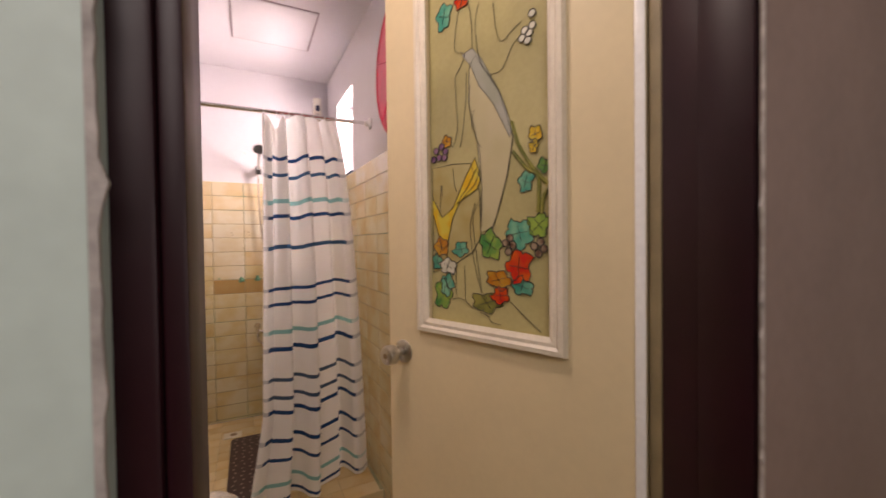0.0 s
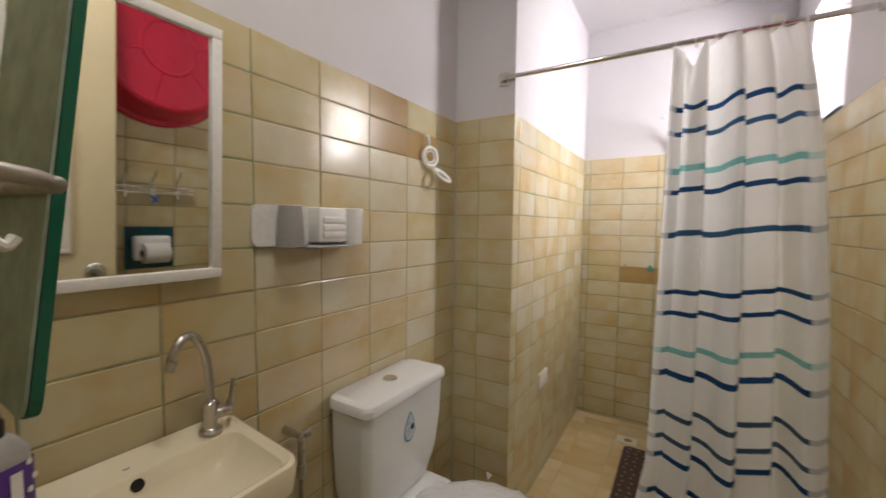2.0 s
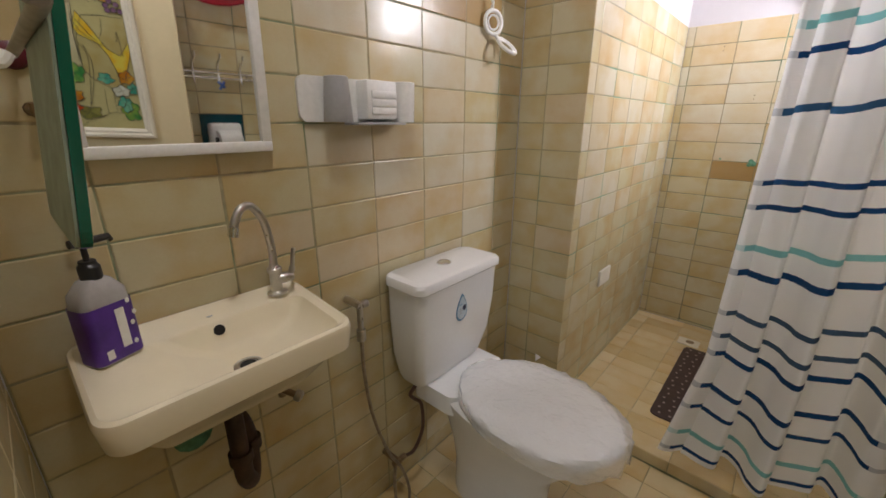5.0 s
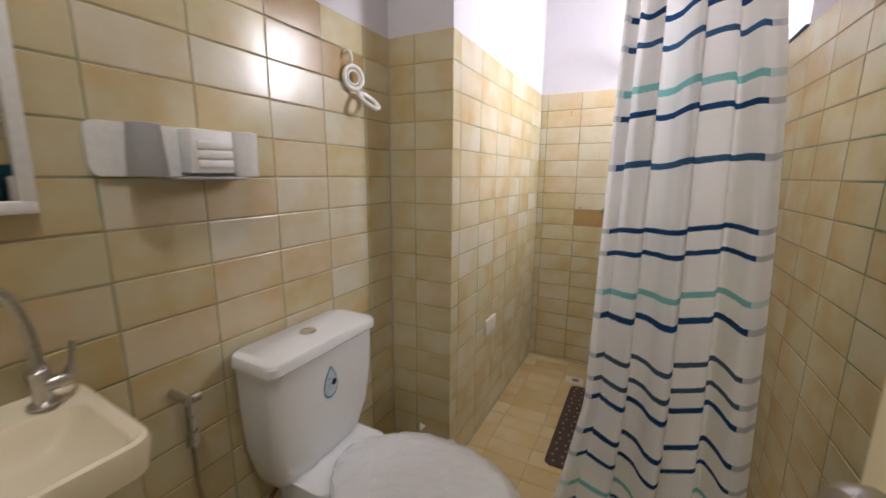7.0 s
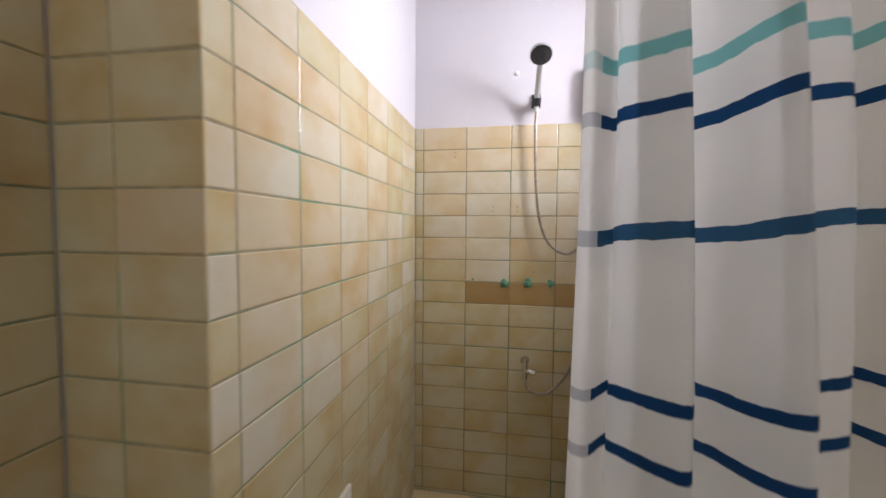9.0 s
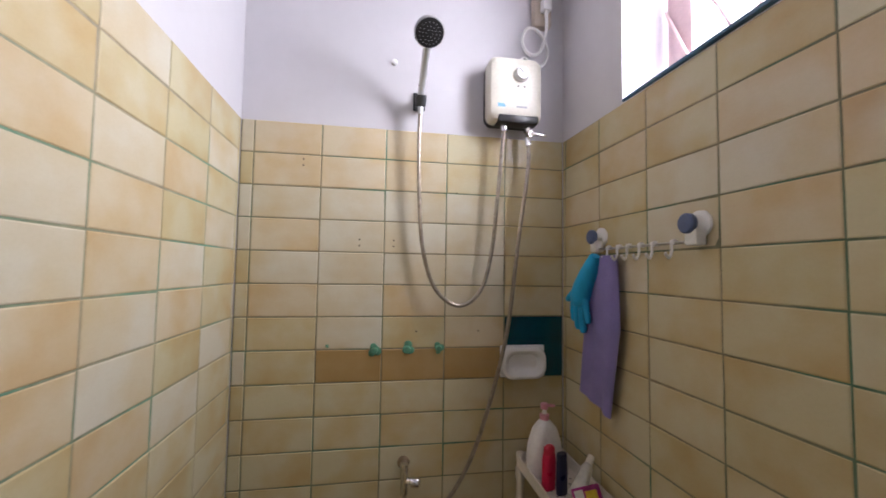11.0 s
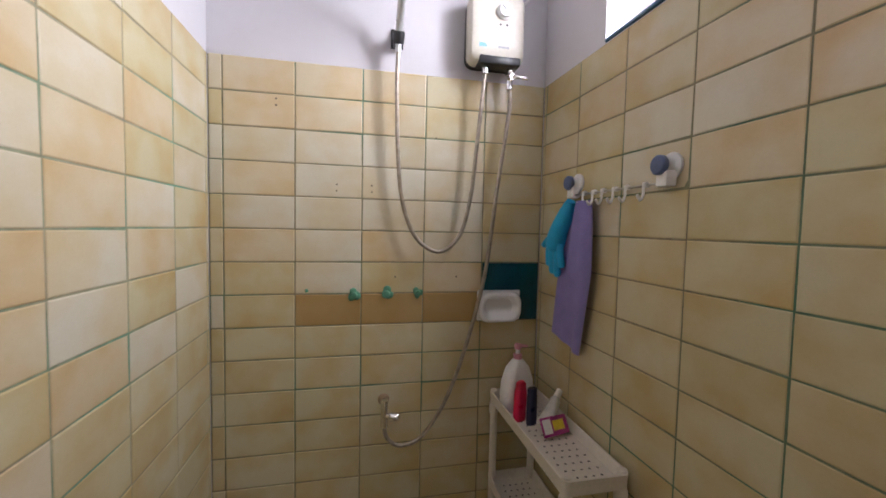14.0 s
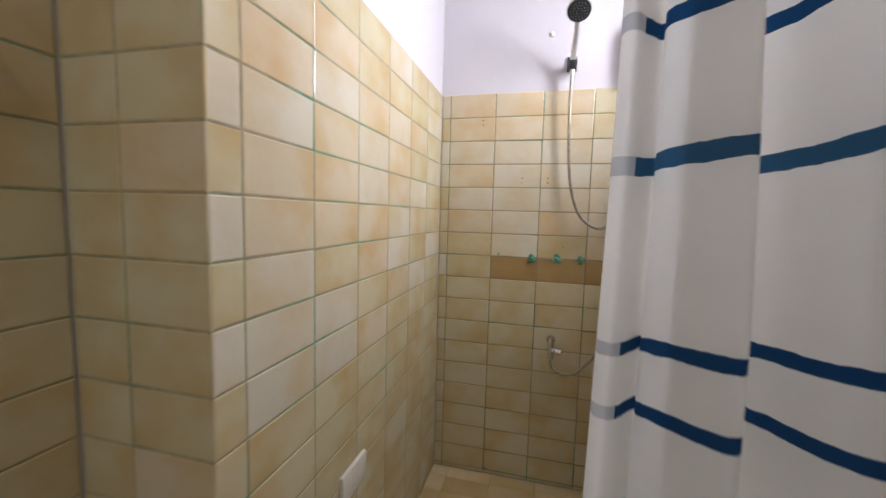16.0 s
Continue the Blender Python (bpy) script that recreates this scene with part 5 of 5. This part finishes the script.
def lilac_towel():
    rings = []
    for j in range(26):
        v = j / 25
        zc = 1.44 - 0.42 * v
        yc = 4.425 + 0.075 * v
        w = 0.028 + 0.055 * min(1, v * 2.2) ** 0.8 * (1 - 0.1 * v)
        th = 0.016 + 0.006 * math.sin(v * 5)
        ring = []
        for k in range(32):
            a = k * math.tau / 32
            c, s = math.cos(a), math.sin(a)
            fold = 0.007 * math.sin(3 * a + 4 * v) + 0.004 * math.sin(7 * a)
            dz = 0.02 * c * v
            ring.append((HR(yc, 0.024) + (th + fold) * s * (1.0 if s < 0 else 0.6), yc + w * c, zc + dz))
        rings.append(ring)
    return loft(rings)


solo("lilac_scrub_cloth", lilac_towel(), M_LILAC, (xr(4.46), 4.46, 1.02), "lilac mesh scrubbing cloth hanging from a hook", "cloth")
M_GLOVE = simple("sky_blue_glove", (0.02, 0.36, 0.66), 0.65, vary=0.15, scale=20, bump=0.3, fine=180)


def glove():
    gx = lambda y: HR(y, 0.052)
    parts = [tube(curve([(gx(4.44), 4.448, 1.44), (gx(4.47), 4.475, 1.40), (gx(4.50), 4.505, 1.36), (gx(4.525), 4.525, 1.32), (gx(4.53), 4.532, 1.295)], 4), [0.013, 0.016, 0.019, 0.022, 0.024, 0.025, 0.026, 0.027, 0.028, 0.029, 0.03, 0.03, 0.03, 0.029, 0.028, 0.024, 0.02], 14)]
    for y0, y1, z1, r in ((4.500, 4.492, 1.245, 0.0105), (4.521, 4.517, 1.215, 0.011), (4.543, 4.545, 1.222, 0.011), (4.563, 4.568, 1.245, 0.0105)):
        parts.append(tube(curve([(gx(y0), y0, 1.315), (gx(y0), (y0 + y1) / 2, 1.28), (gx(y1) + 0.004, y1, z1)], 5), [r] * 10 + [r * 0.6], 10))
    parts.append(tube(curve([(gx(4.54), 4.54, 1.335), (gx(4.58), 4.575, 1.325), (gx(4.6), 4.603, 1.305)], 5), [0.01] * 10 + [0.006], 10))
    return join(*parts)


solo("rubber_glove", glove(), M_GLOVE, (xr(4.5), 4.5, 1.22), "sky blue scrubbing glove hanging from a hook", "glove")

# plastic rack
rack = thing("plastic_rack", (1.215, 4.455, ZS), "narrow cream plastic rack with perforated shelves by the wall", "shelf rack")
KX0, KX1, KY0, KY1 = 1.125, 1.297, 4.20, 4.718
M_RACK = simple("cream_rack_plastic", (0.74, 0.69, 0.60), 0.4, vary=0.05)


def shelf(z):
    cx, cy, hx, hy = (KX0 + KX1) / 2, (KY0 + KY1) / 2, (KX1 - KX0) / 2, (KY1 - KY0) / 2
    return loft([rounded_rect(hx - 0.01, hy - 0.01, 0.012, z, cx, cy), rounded_rect(hx - 0.002, hy - 0.002, 0.014, z, cx, cy), rounded_rect(hx, hy, 0.016, z + 0.036, cx, cy), rounded_rect(hx - 0.004, hy - 0.004, 0.013, z + 0.037, cx, cy), rounded_rect(hx - 0.012, hy - 0.012, 0.012, z + 0.008, cx, cy), rounded_rect(hx - 0.03, hy - 0.03, 0.01, z + 0.007, cx, cy)])


for z in (0.755, 0.455, 0.155):
    sh = part("shelf", shelf(z), M_RACK, rack)
    bm = bmesh.new()
    for i in range(5):
        for j in range(16):
            bmesh.ops.create_circle(bm, cap_ends=True, segments=8, radius=0.0035, matrix=pose(1.167 + 0.022 * i + 0.006 * (j % 2), 4.25 + 0.028 * j, z + 0.0085))
    tagged(part("holes", bm, M_HOLE, sh, smooth=False), kind="stuff")
for x in (KX0 + 0.014, KX1 - 0.014):
    for y in (KY0 + 0.016, KY1 - 0.016):
        part("post", join(tube([(x, y, ZS), (x, y, 0.79)], 0.0125, 12), lathe([(0.016, 0), (0.016, 0.03), (0.013, 0.036)], (x, y, 0.715)), lathe([(0.013, 0), (0.012, 0.006), (0.006, 0.009)], (x, y, 0.79))), M_RACK, rack)
KZ = 0.763
lotion = thing("lotion_bottle", (1.19, 4.628, KZ), "white pump bottle with a pink collar on the rack", "bottle")
part("body", moved(loft([[(x * 1.0, y, z) for x, y, z in rounded_rect(w, d, d * 0.9, z)] for w, d, z in ((0.050, 0.030, 0), (0.056, 0.033, 0.006), (0.059, 0.034, 0.05), (0.055, 0.032, 0.095), (0.040, 0.027, 0.138), (0.022, 0.018, 0.158), (0.014, 0.013, 0.166))]), pose(1.19, 4.628, KZ, 0, 0, 15)), M_WHITEPL, lotion)
part("collar", lathe([(0.014, 0), (0.0145, 0.018), (0.008, 0.02)], (1.19, 4.628, KZ + 0.163)), M_PINK, lotion)
part("stem", lathe([(0.0075, 0), (0.006, 0.016)], (1.19, 4.628, KZ + 0.183)), M_WHITEPL, lotion)
part("pump", join(lathe([(0.011, 0), (0.012, 0.014), (0.010, 0.017)], (1.19, 4.628, KZ + 0.198)), tube([(1.19, 4.628, KZ + 0.209), (1.22, 4.618, KZ + 0.209)], [0.006, 0.004], 8)), M_PINK, lotion)
redb = thing("shampoo_bottle", (1.165, 4.545, KZ), "raspberry red shampoo bottle on the rack", "bottle")
part("body", moved(loft([rounded_rect(0.021, 0.013, 0.011, z) if k < 3 else rounded_rect(0.018, 0.012, 0.010, z) for k, z in enumerate((0, 0.03, 0.085, 0.1))]), pose(1.165, 4.545, KZ, 2, 0, 20)), M_HOTRED, redb)
part("cap", moved(loft([rounded_rect(0.018, 0.012, 0.011, 0.1005), rounded_rect(0.017, 0.011, 0.010, 0.118), rounded_rect(0.009, 0.006, 0.005, 0.125)]), pose(1.165, 4.545, KZ, 2, 0, 20)), M_RED, redb)
navyb = thing("navy_tube", (1.192, 4.515, KZ), "dark navy standing tube on the rack", "tube")
part("body", moved(loft([rounded_rect(0.017, 0.011, 0.009, 0), rounded_rect(0.0165, 0.011, 0.009, 0.085), rounded_rect(0.014, 0.009, 0.008, 0.1)]), pose(1.192, 4.515, KZ, 0, 0, 20)), M_NAVY, navyb)
part("cap", moved(loft([rounded_rect(0.016, 0.0105, 0.009, 0.1005), rounded_rect(0.015, 0.01, 0.009, 0.112)]), pose(1.192, 4.515, KZ, 0, 0, 20)), M_NAVY, navyb)
TB = look((1.262, 4.49, KZ + 0.093), (1.19, 4.44, KZ + 0.02))
tubeob = thing("squeeze_tube", (1.225, 4.465, KZ), "crumpled silvery squeeze tube leaning in the rack", "tube")
M_SILVER = simple("crumpled_silver", (0.48, 0.46, 0.40), 0.35, 0.3, vary=0.25, scale=40, bump=0.7, fine=60)
part("body", moved(loft([rounded_rect(0.009, 0.009, 0.008, -0.005), rounded_rect(0.015, 0.013, 0.012, -0.015), rounded_rect(0.02, 0.010, 0.009, -0.06), rounded_rect(0.026, 0.002, 0.0018, -0.1)]), TB), M_SILVER, tubeob)
part("cap", moved(loft([rounded_rect(0.010, 0.010, 0.0095, -0.0048), rounded_rect(0.009, 0.009, 0.0085, 0.02)]), TB), M_IVORY, tubeob)
PK = pose(1.225, 4.432, KZ + 0.033, 60, 0, 12)
pack = thing("sachet_packet", (1.23, 4.43, KZ), "crumpled pink and yellow foil packet on the rack", "packet")
part("pouch", moved(join(box(-0.045, 0.045, -0.026, 0.026, -0.004, 0.004, 0.003)), PK), simple("magenta_foil", (0.45, 0.05, 0.28), 0.25, 0.2, vary=0.4, scale=30, bump=0.6, fine=50), pack)
part("yellow_print", moved(box(-0.008, 0.03, -0.012, 0.014, 0.0042, 0.0048), PK), simple("yellow_print", (0.75, 0.58, 0.04), 0.3, vary=0.2, scale=50), pack, smooth=False)
part("white_print", moved(box(-0.042, -0.014, -0.018, 0.02, 0.0042, 0.0048), PK), M_WHITEPL, pack, smooth=False)

# ---- right wall, seen in the mirror ----
BC = Vector((xr(2.79), 2.79, 2.07))
basin = thing("plastic_basin", (BC.x, BC.y, 1.75), "round red plastic wash basin hung on the wall, bottom outwards", "basin")
part("shell", lathe([(0.338, 0.0), (0.344, 0.006), (0.338, 0.014), (0.318, 0.016), (0.285, 0.125), (0.275, 0.135), (0.262, 0.138), (0.258, 0.134), (0.12, 0.134), (0.116, 0.138), (0.108, 0.138), (0.105, 0.134), (0.0, 0.134)], BC, (-1, 0, 0), 56), M_RED, basin)
for k in range(6):
    a = k * math.tau / 6 + 0.3
    p = lambda r: (BC.x - 0.136, BC.y + r * math.cos(a), BC.z + r * math.sin(a))
    part("rib", tube([p(0.112), p(0.258)], 0.0028, 6), M_HOTRED, basin)
hooks = thing("hook_rack", (xr(2.73), 2.73, 1.4135), "chrome double-bar hook rack on the tiles", "hook rack")
for z in (1.4315, 1.4085):
    part("bar", tube([(xr(2.53) - 0.03, 2.53, z), (xr(2.95) - 0.03, 2.95, z)], 0.006, 10), M_CHROME, hooks)
for y in (2.56, 2.92):
    part("mount", lathe([(0.013, 0), (0.012, 0.006), (0.007, 0.01), (0.007, 0.034)], (xr(y), y, 1.4205), (-1, 0, 0), 12), M_CHROME, hooks)
for y in (2.555, 2.655, 2.765, 2.87):
    x = xr(y) - 0.034
    part("hook", tube(curve([(x - 0.012, y, 1.3835), (x - 0.006, y, 1.4085), (x, y, 1.4385), (x - 0.008, y, 1.4735), (x - 0.03, y + 0.004, 1.4985), (x - 0.036, y + 0.004, 1.5185)], 4), 0.0052, 8), M_CHROME, hooks)
clip = solo("hair_clip", join(tube([(xr(2.77) - 0.05, 2.755, 1.3935), (xr(2.77) - 0.05, 2.785, 1.3685)], 0.006, 8), tube([(xr(2.77) - 0.05, 2.785, 1.3935), (xr(2.77) - 0.05, 2.76, 1.3585)], 0.006, 8)), simple("blue_clip_plastic", (0.05, 0.12, 0.4), 0.35), (xr(2.77) - 0.05, 2.77, 1.3835), "small blue clip hanging on a hook", "clip")
solo("teal_wall_tiles", box(xr(2.77) - 0.006, xr(2.77) - 0.0005, 2.665, 2.872, 1.0335, 1.2385, 0.001), M_TEAL, (xr(2.77), 2.77, 1.0335), "odd dark teal tiles behind the paper holder", "tile", smooth=False)
holder = thing("paper_holder", (xr(2.77), 2.77, 1.0635), "white ceramic toilet paper holder with a roll", "paper holder")
hx = xr(2.77) - 0.006
part("body", box(hx - 0.05, hx - 0.0005, 2.69, 2.845, 1.0785, 1.1985, 0.015, 3), M_CERAMIC, holder)
part("roll", join(tube([(hx - 0.065, 2.715, 1.1185), (hx - 0.065, 2.82, 1.1185)], 0.048, 28)), simple("tissue_paper", (0.76, 0.75, 0.73), 0.9, vary=0.04, bump=0.2), holder)
part("core", tube([(hx - 0.065, 2.708, 1.1185), (hx - 0.065, 2.714, 1.1185)], 0.017, 18), M_BLACK, holder)

# ---- towel rail and hanging mirror on the doorway wall ----
trail = thing("towel_rail", (0.2, YN, 1.43), "grey tubular towel rail on the tiled doorway wall", "towel rail")
M_RAIL = simple("grey_rail_enamel", (0.45, 0.41, 0.38), 0.4, 0.4, vary=0.25, scale=30, bump=0.1)
part("upper_bar", tube(curve([(0.415, YN - 0.002, 1.45), (0.415, YN + 0.06, 1.444), (0.414, YN + 0.105, 1.437), (0.408, YN + 0.118, 1.433), (0.395, YN + 0.123, 1.432), (0.2, YN + 0.125, 1.436), (0.0, YN + 0.125, 1.438), (XL + 0.02, YN + 0.125, 1.438)], 5), 0.0068, 12), M_RAIL, trail)
part("lower_bar", tube([(0.36, YN - 0.002, 1.402), (0.36, YN + 0.092, 1.402)], 0.0032, 10), M_RAIL, trail)
part("end_mount", lathe([(0.02, 0), (0.018, 0.008), (0.011, 0.012)], (XL, YN + 0.125, 1.438), (1, 0, 0), 14), simple("maroon_cap", (0.12, 0.01, 0.02), 0.4), trail)
solo("white_strap", join(tube(circle3((0.414, YN + 0.075, 1.445), (1, 0, 0), (0, 0.15, 1), 0.0095, 16), 0.003, 8, closed=True), tube(circle3((0.414, YN + 0.086, 1.443), (1, 0, 0), (0, 0.15, 1), 0.0095, 16), 0.003, 8, closed=True), tube(curve([(0.423, YN + 0.08, 1.44), (0.425, YN + 0.08, 1.42), (0.425, YN + 0.082, 1.395), (0.424, YN + 0.09, 1.385), (0.422, YN + 0.096, 1.392)], 5), 0.0042, 8)), M_WHITEPL, (0.415, YN + 0.08, 1.40), "white rubber strap looped on the rail", "strap")
pouf = thing("orange_scrubber", (0.425, YN + 0.048, 1.41), "orange bath scrubber with a dark tie on the rail", "scrubber")
part("net", lathe([(0.004, 0.012), (0.012, 0.006), (0.015, -0.01), (0.013, -0.028), (0.006, -0.036)], (0.425, YN + 0.048, 1.44), (0, 0, 1), 14), simple("orange_net", (0.55, 0.10, 0.02), 0.6, vary=0.4, scale=60, bump=0.5), pouf)
part("tie", lathe([(0.004, 0.010), (0.010, 0.014), (0.011, 0.022), (0.004, 0.028)], (0.425, YN + 0.048, 1.44), (0, 0, 1), 10), M_BLACK, pouf)
n = Nodes("green_glass_edge")
n.set(**{"Base Color": (0.005, 0.13, 0.085), "Roughness": 0.15})
M_GLASSEDGE = n.mat
hang = thing("tilted_mirror", (0.3, YN + 0.12, 1.2), "frameless mirror with a thick green glass edge leaning off the wall", "mirror")
GM = Matrix.Translation((0.36, YN + 0.108, 1.228)) @ pose(0, 0, 0, -6.8, 0, 0)
M_BACKING = simple("mirror_backing", (0.42, 0.52, 0.46), 0.5, vary=0.25, scale=25, bump=0.2)
part("glass", moved(loft([[(x, d, z) for x, z, _ in rounded_rect(0.12, 0.36, 0.02, 0, -0.12, 0.36, 5)] for d in (0.0, 0.009)]), GM), M_GLASSEDGE, hang, smooth=False)
part("silvering", moved(loft([[(x, d, z) for x, z, _ in rounded_rect(0.117, 0.357, 0.018, 0, -0.12, 0.36, 5)] for d in (0.0092, 0.0096)]), GM), M_MIRROR, hang, smooth=False)
part("backing", moved(loft([[(x, d, z) for x, z, _ in rounded_rect(0.118, 0.358, 0.018, 0, -0.12, 0.36, 5)] for d in (-0.003, -0.0003)]), GM), M_BACKING, hang, "mottled pale green backing", smooth=False)
for z in (1.363, 1.183, 1.69):
    solo("wall_hook", join(tube(curve([(XL, 2.0, z), (XL + 0.02, 2.0, z), (XL + 0.03, 2.0, z - 0.008), (XL + 0.033, 2.0, z + 0.008)], 4), 0.005, 8), lathe([(0.011, 0), (0.009, 0.005)], (XL, 2.0, z), (1, 0, 0), 10)), M_BRASS, (XL, 2.0, z), "small brass hook screwed to the tiles", "hook", "small hooks on the tiles")

for x, z in ((0.418, 1.742), (0.418, 1.722), (0.60, 1.488), (0.60, 1.468), (0.71, 1.488), (0.71, 1.468), (0.79, 1.19), (0.92, 1.655), (1.0, 1.19)):
    part("screw_hole", lathe([(0.0028, 0), (0.0028, 0.0006), (0, 0.0007)], (x, YB - 0.0002, z), (0, -1, 0), 8), M_HOLE, wall_back)

# ---- tiles of the walls and floors ----
EX, EY, EZ = Vector((1, 0, 0)), Vector((0, 1, 0)), Vector((0, 0, 1))
LETTERS = {"W": M_TILE_W, "O": M_TILE_O, "X": M_TILE_X, "B": M_TILE}


def mapped(rows, first=0):
    """Shades by column and by row from the top, one letter a tile."""
    return {(first + j, i): LETTERS[c] for i, row in enumerate(rows) for j, c in enumerate(row) if c in LETTERS}


lay_tiles(wall_left, (XL, 0, 0), EY, EZ, lines(YN, YS, 2.452, TQ), ROWS_WALL, M_TILE,
          special=mapped(["BBBBBXBB", "BOOBBXXB", "BBBWWWWB", "BBBBBWWB", "BBBBBOBB", "BBBWOWWB", "BBBBWWWB", "BBOBOOWB", "BBBOOBWB", "BBBBBWBB"]))
lay_tiles(wall_stub, (0, YS, 0), EX, EZ, [XL, 0.065, XS], ROWS_WALL, M_TILE, special=mapped(["BB", "BB", "BB", "BB", "BO", "BB", "BB", "BB", "BB", "BO"]))
lay_tiles(wall_stub, (XS, 0, 0), EY, EZ, lines(YS + 0.002, YB, 3.491, 0.2045), ROWS_SHOWER, M_TILE,
          special=mapped(["BWBBWBBB", "BOOBBBWB", "BOWOWOBB", "WWOWOBWB", "BOOWOWBB", "WOOOWOBW", "BWBOWBWB", "WWWBOWBB", "BWWOBBBB"]))
lay_tiles(wall_back, (0, YB, 0), EX, EZ, [XS, 0.267, 0.473, 0.679, 0.885, 1.091, xr(YB)], ROWS_SHOWER, M_TILE,
          special=mapped(["WOOOBB", "BOOOBB", "WWWWWB", "WOWWWB", "BWWWWB", "BOWOWB", "BBWBOB", "WBXXXB", "BBBBBB"]), skip={(5, 6), (5, 7)})
RU = Vector((SKEW, -1, 0)).normalized()
lay_tiles(wall_right, (xr(YB), YB, 0), RU, EZ, lines(0, YB - YN, YB - 3.898, 0.2045), ROWS_WALL, M_TILE,
          special=mapped(["BBBBBB", "BBOBOO", "BOBWWO", "BBBWOB", "BBWBBB"]))
lay_tiles(wall_near, (0, YN, 0), -EX, EZ, [-DX0 + 0.012, -0.4, -0.2, 0.0, -XL], ROWS_WALL, M_TILE)
lay_tiles(floor, (0, 0, ZF), EX, EY, lines(XL, 1.36, 0.05, TQ), lines(YN, YS - 0.002, YS, TP), M_FLOORTILE, gap=0.0016)
lay_tiles(shower_floor, (0, 0, ZS), EX, EY, lines(XS, 1.31, 0.31, TQ), lines(YS + 0.004, YB, YS, TP), M_FLOORTILE, gap=0.0016)
lay_tiles(shower_floor, (0, YS + 0.003, 0), EX, EZ, lines(XS, 1.33, 0.31, TQ), [ZF, ZS - 0.001], M_FLOORTILE, gap=0.0016)
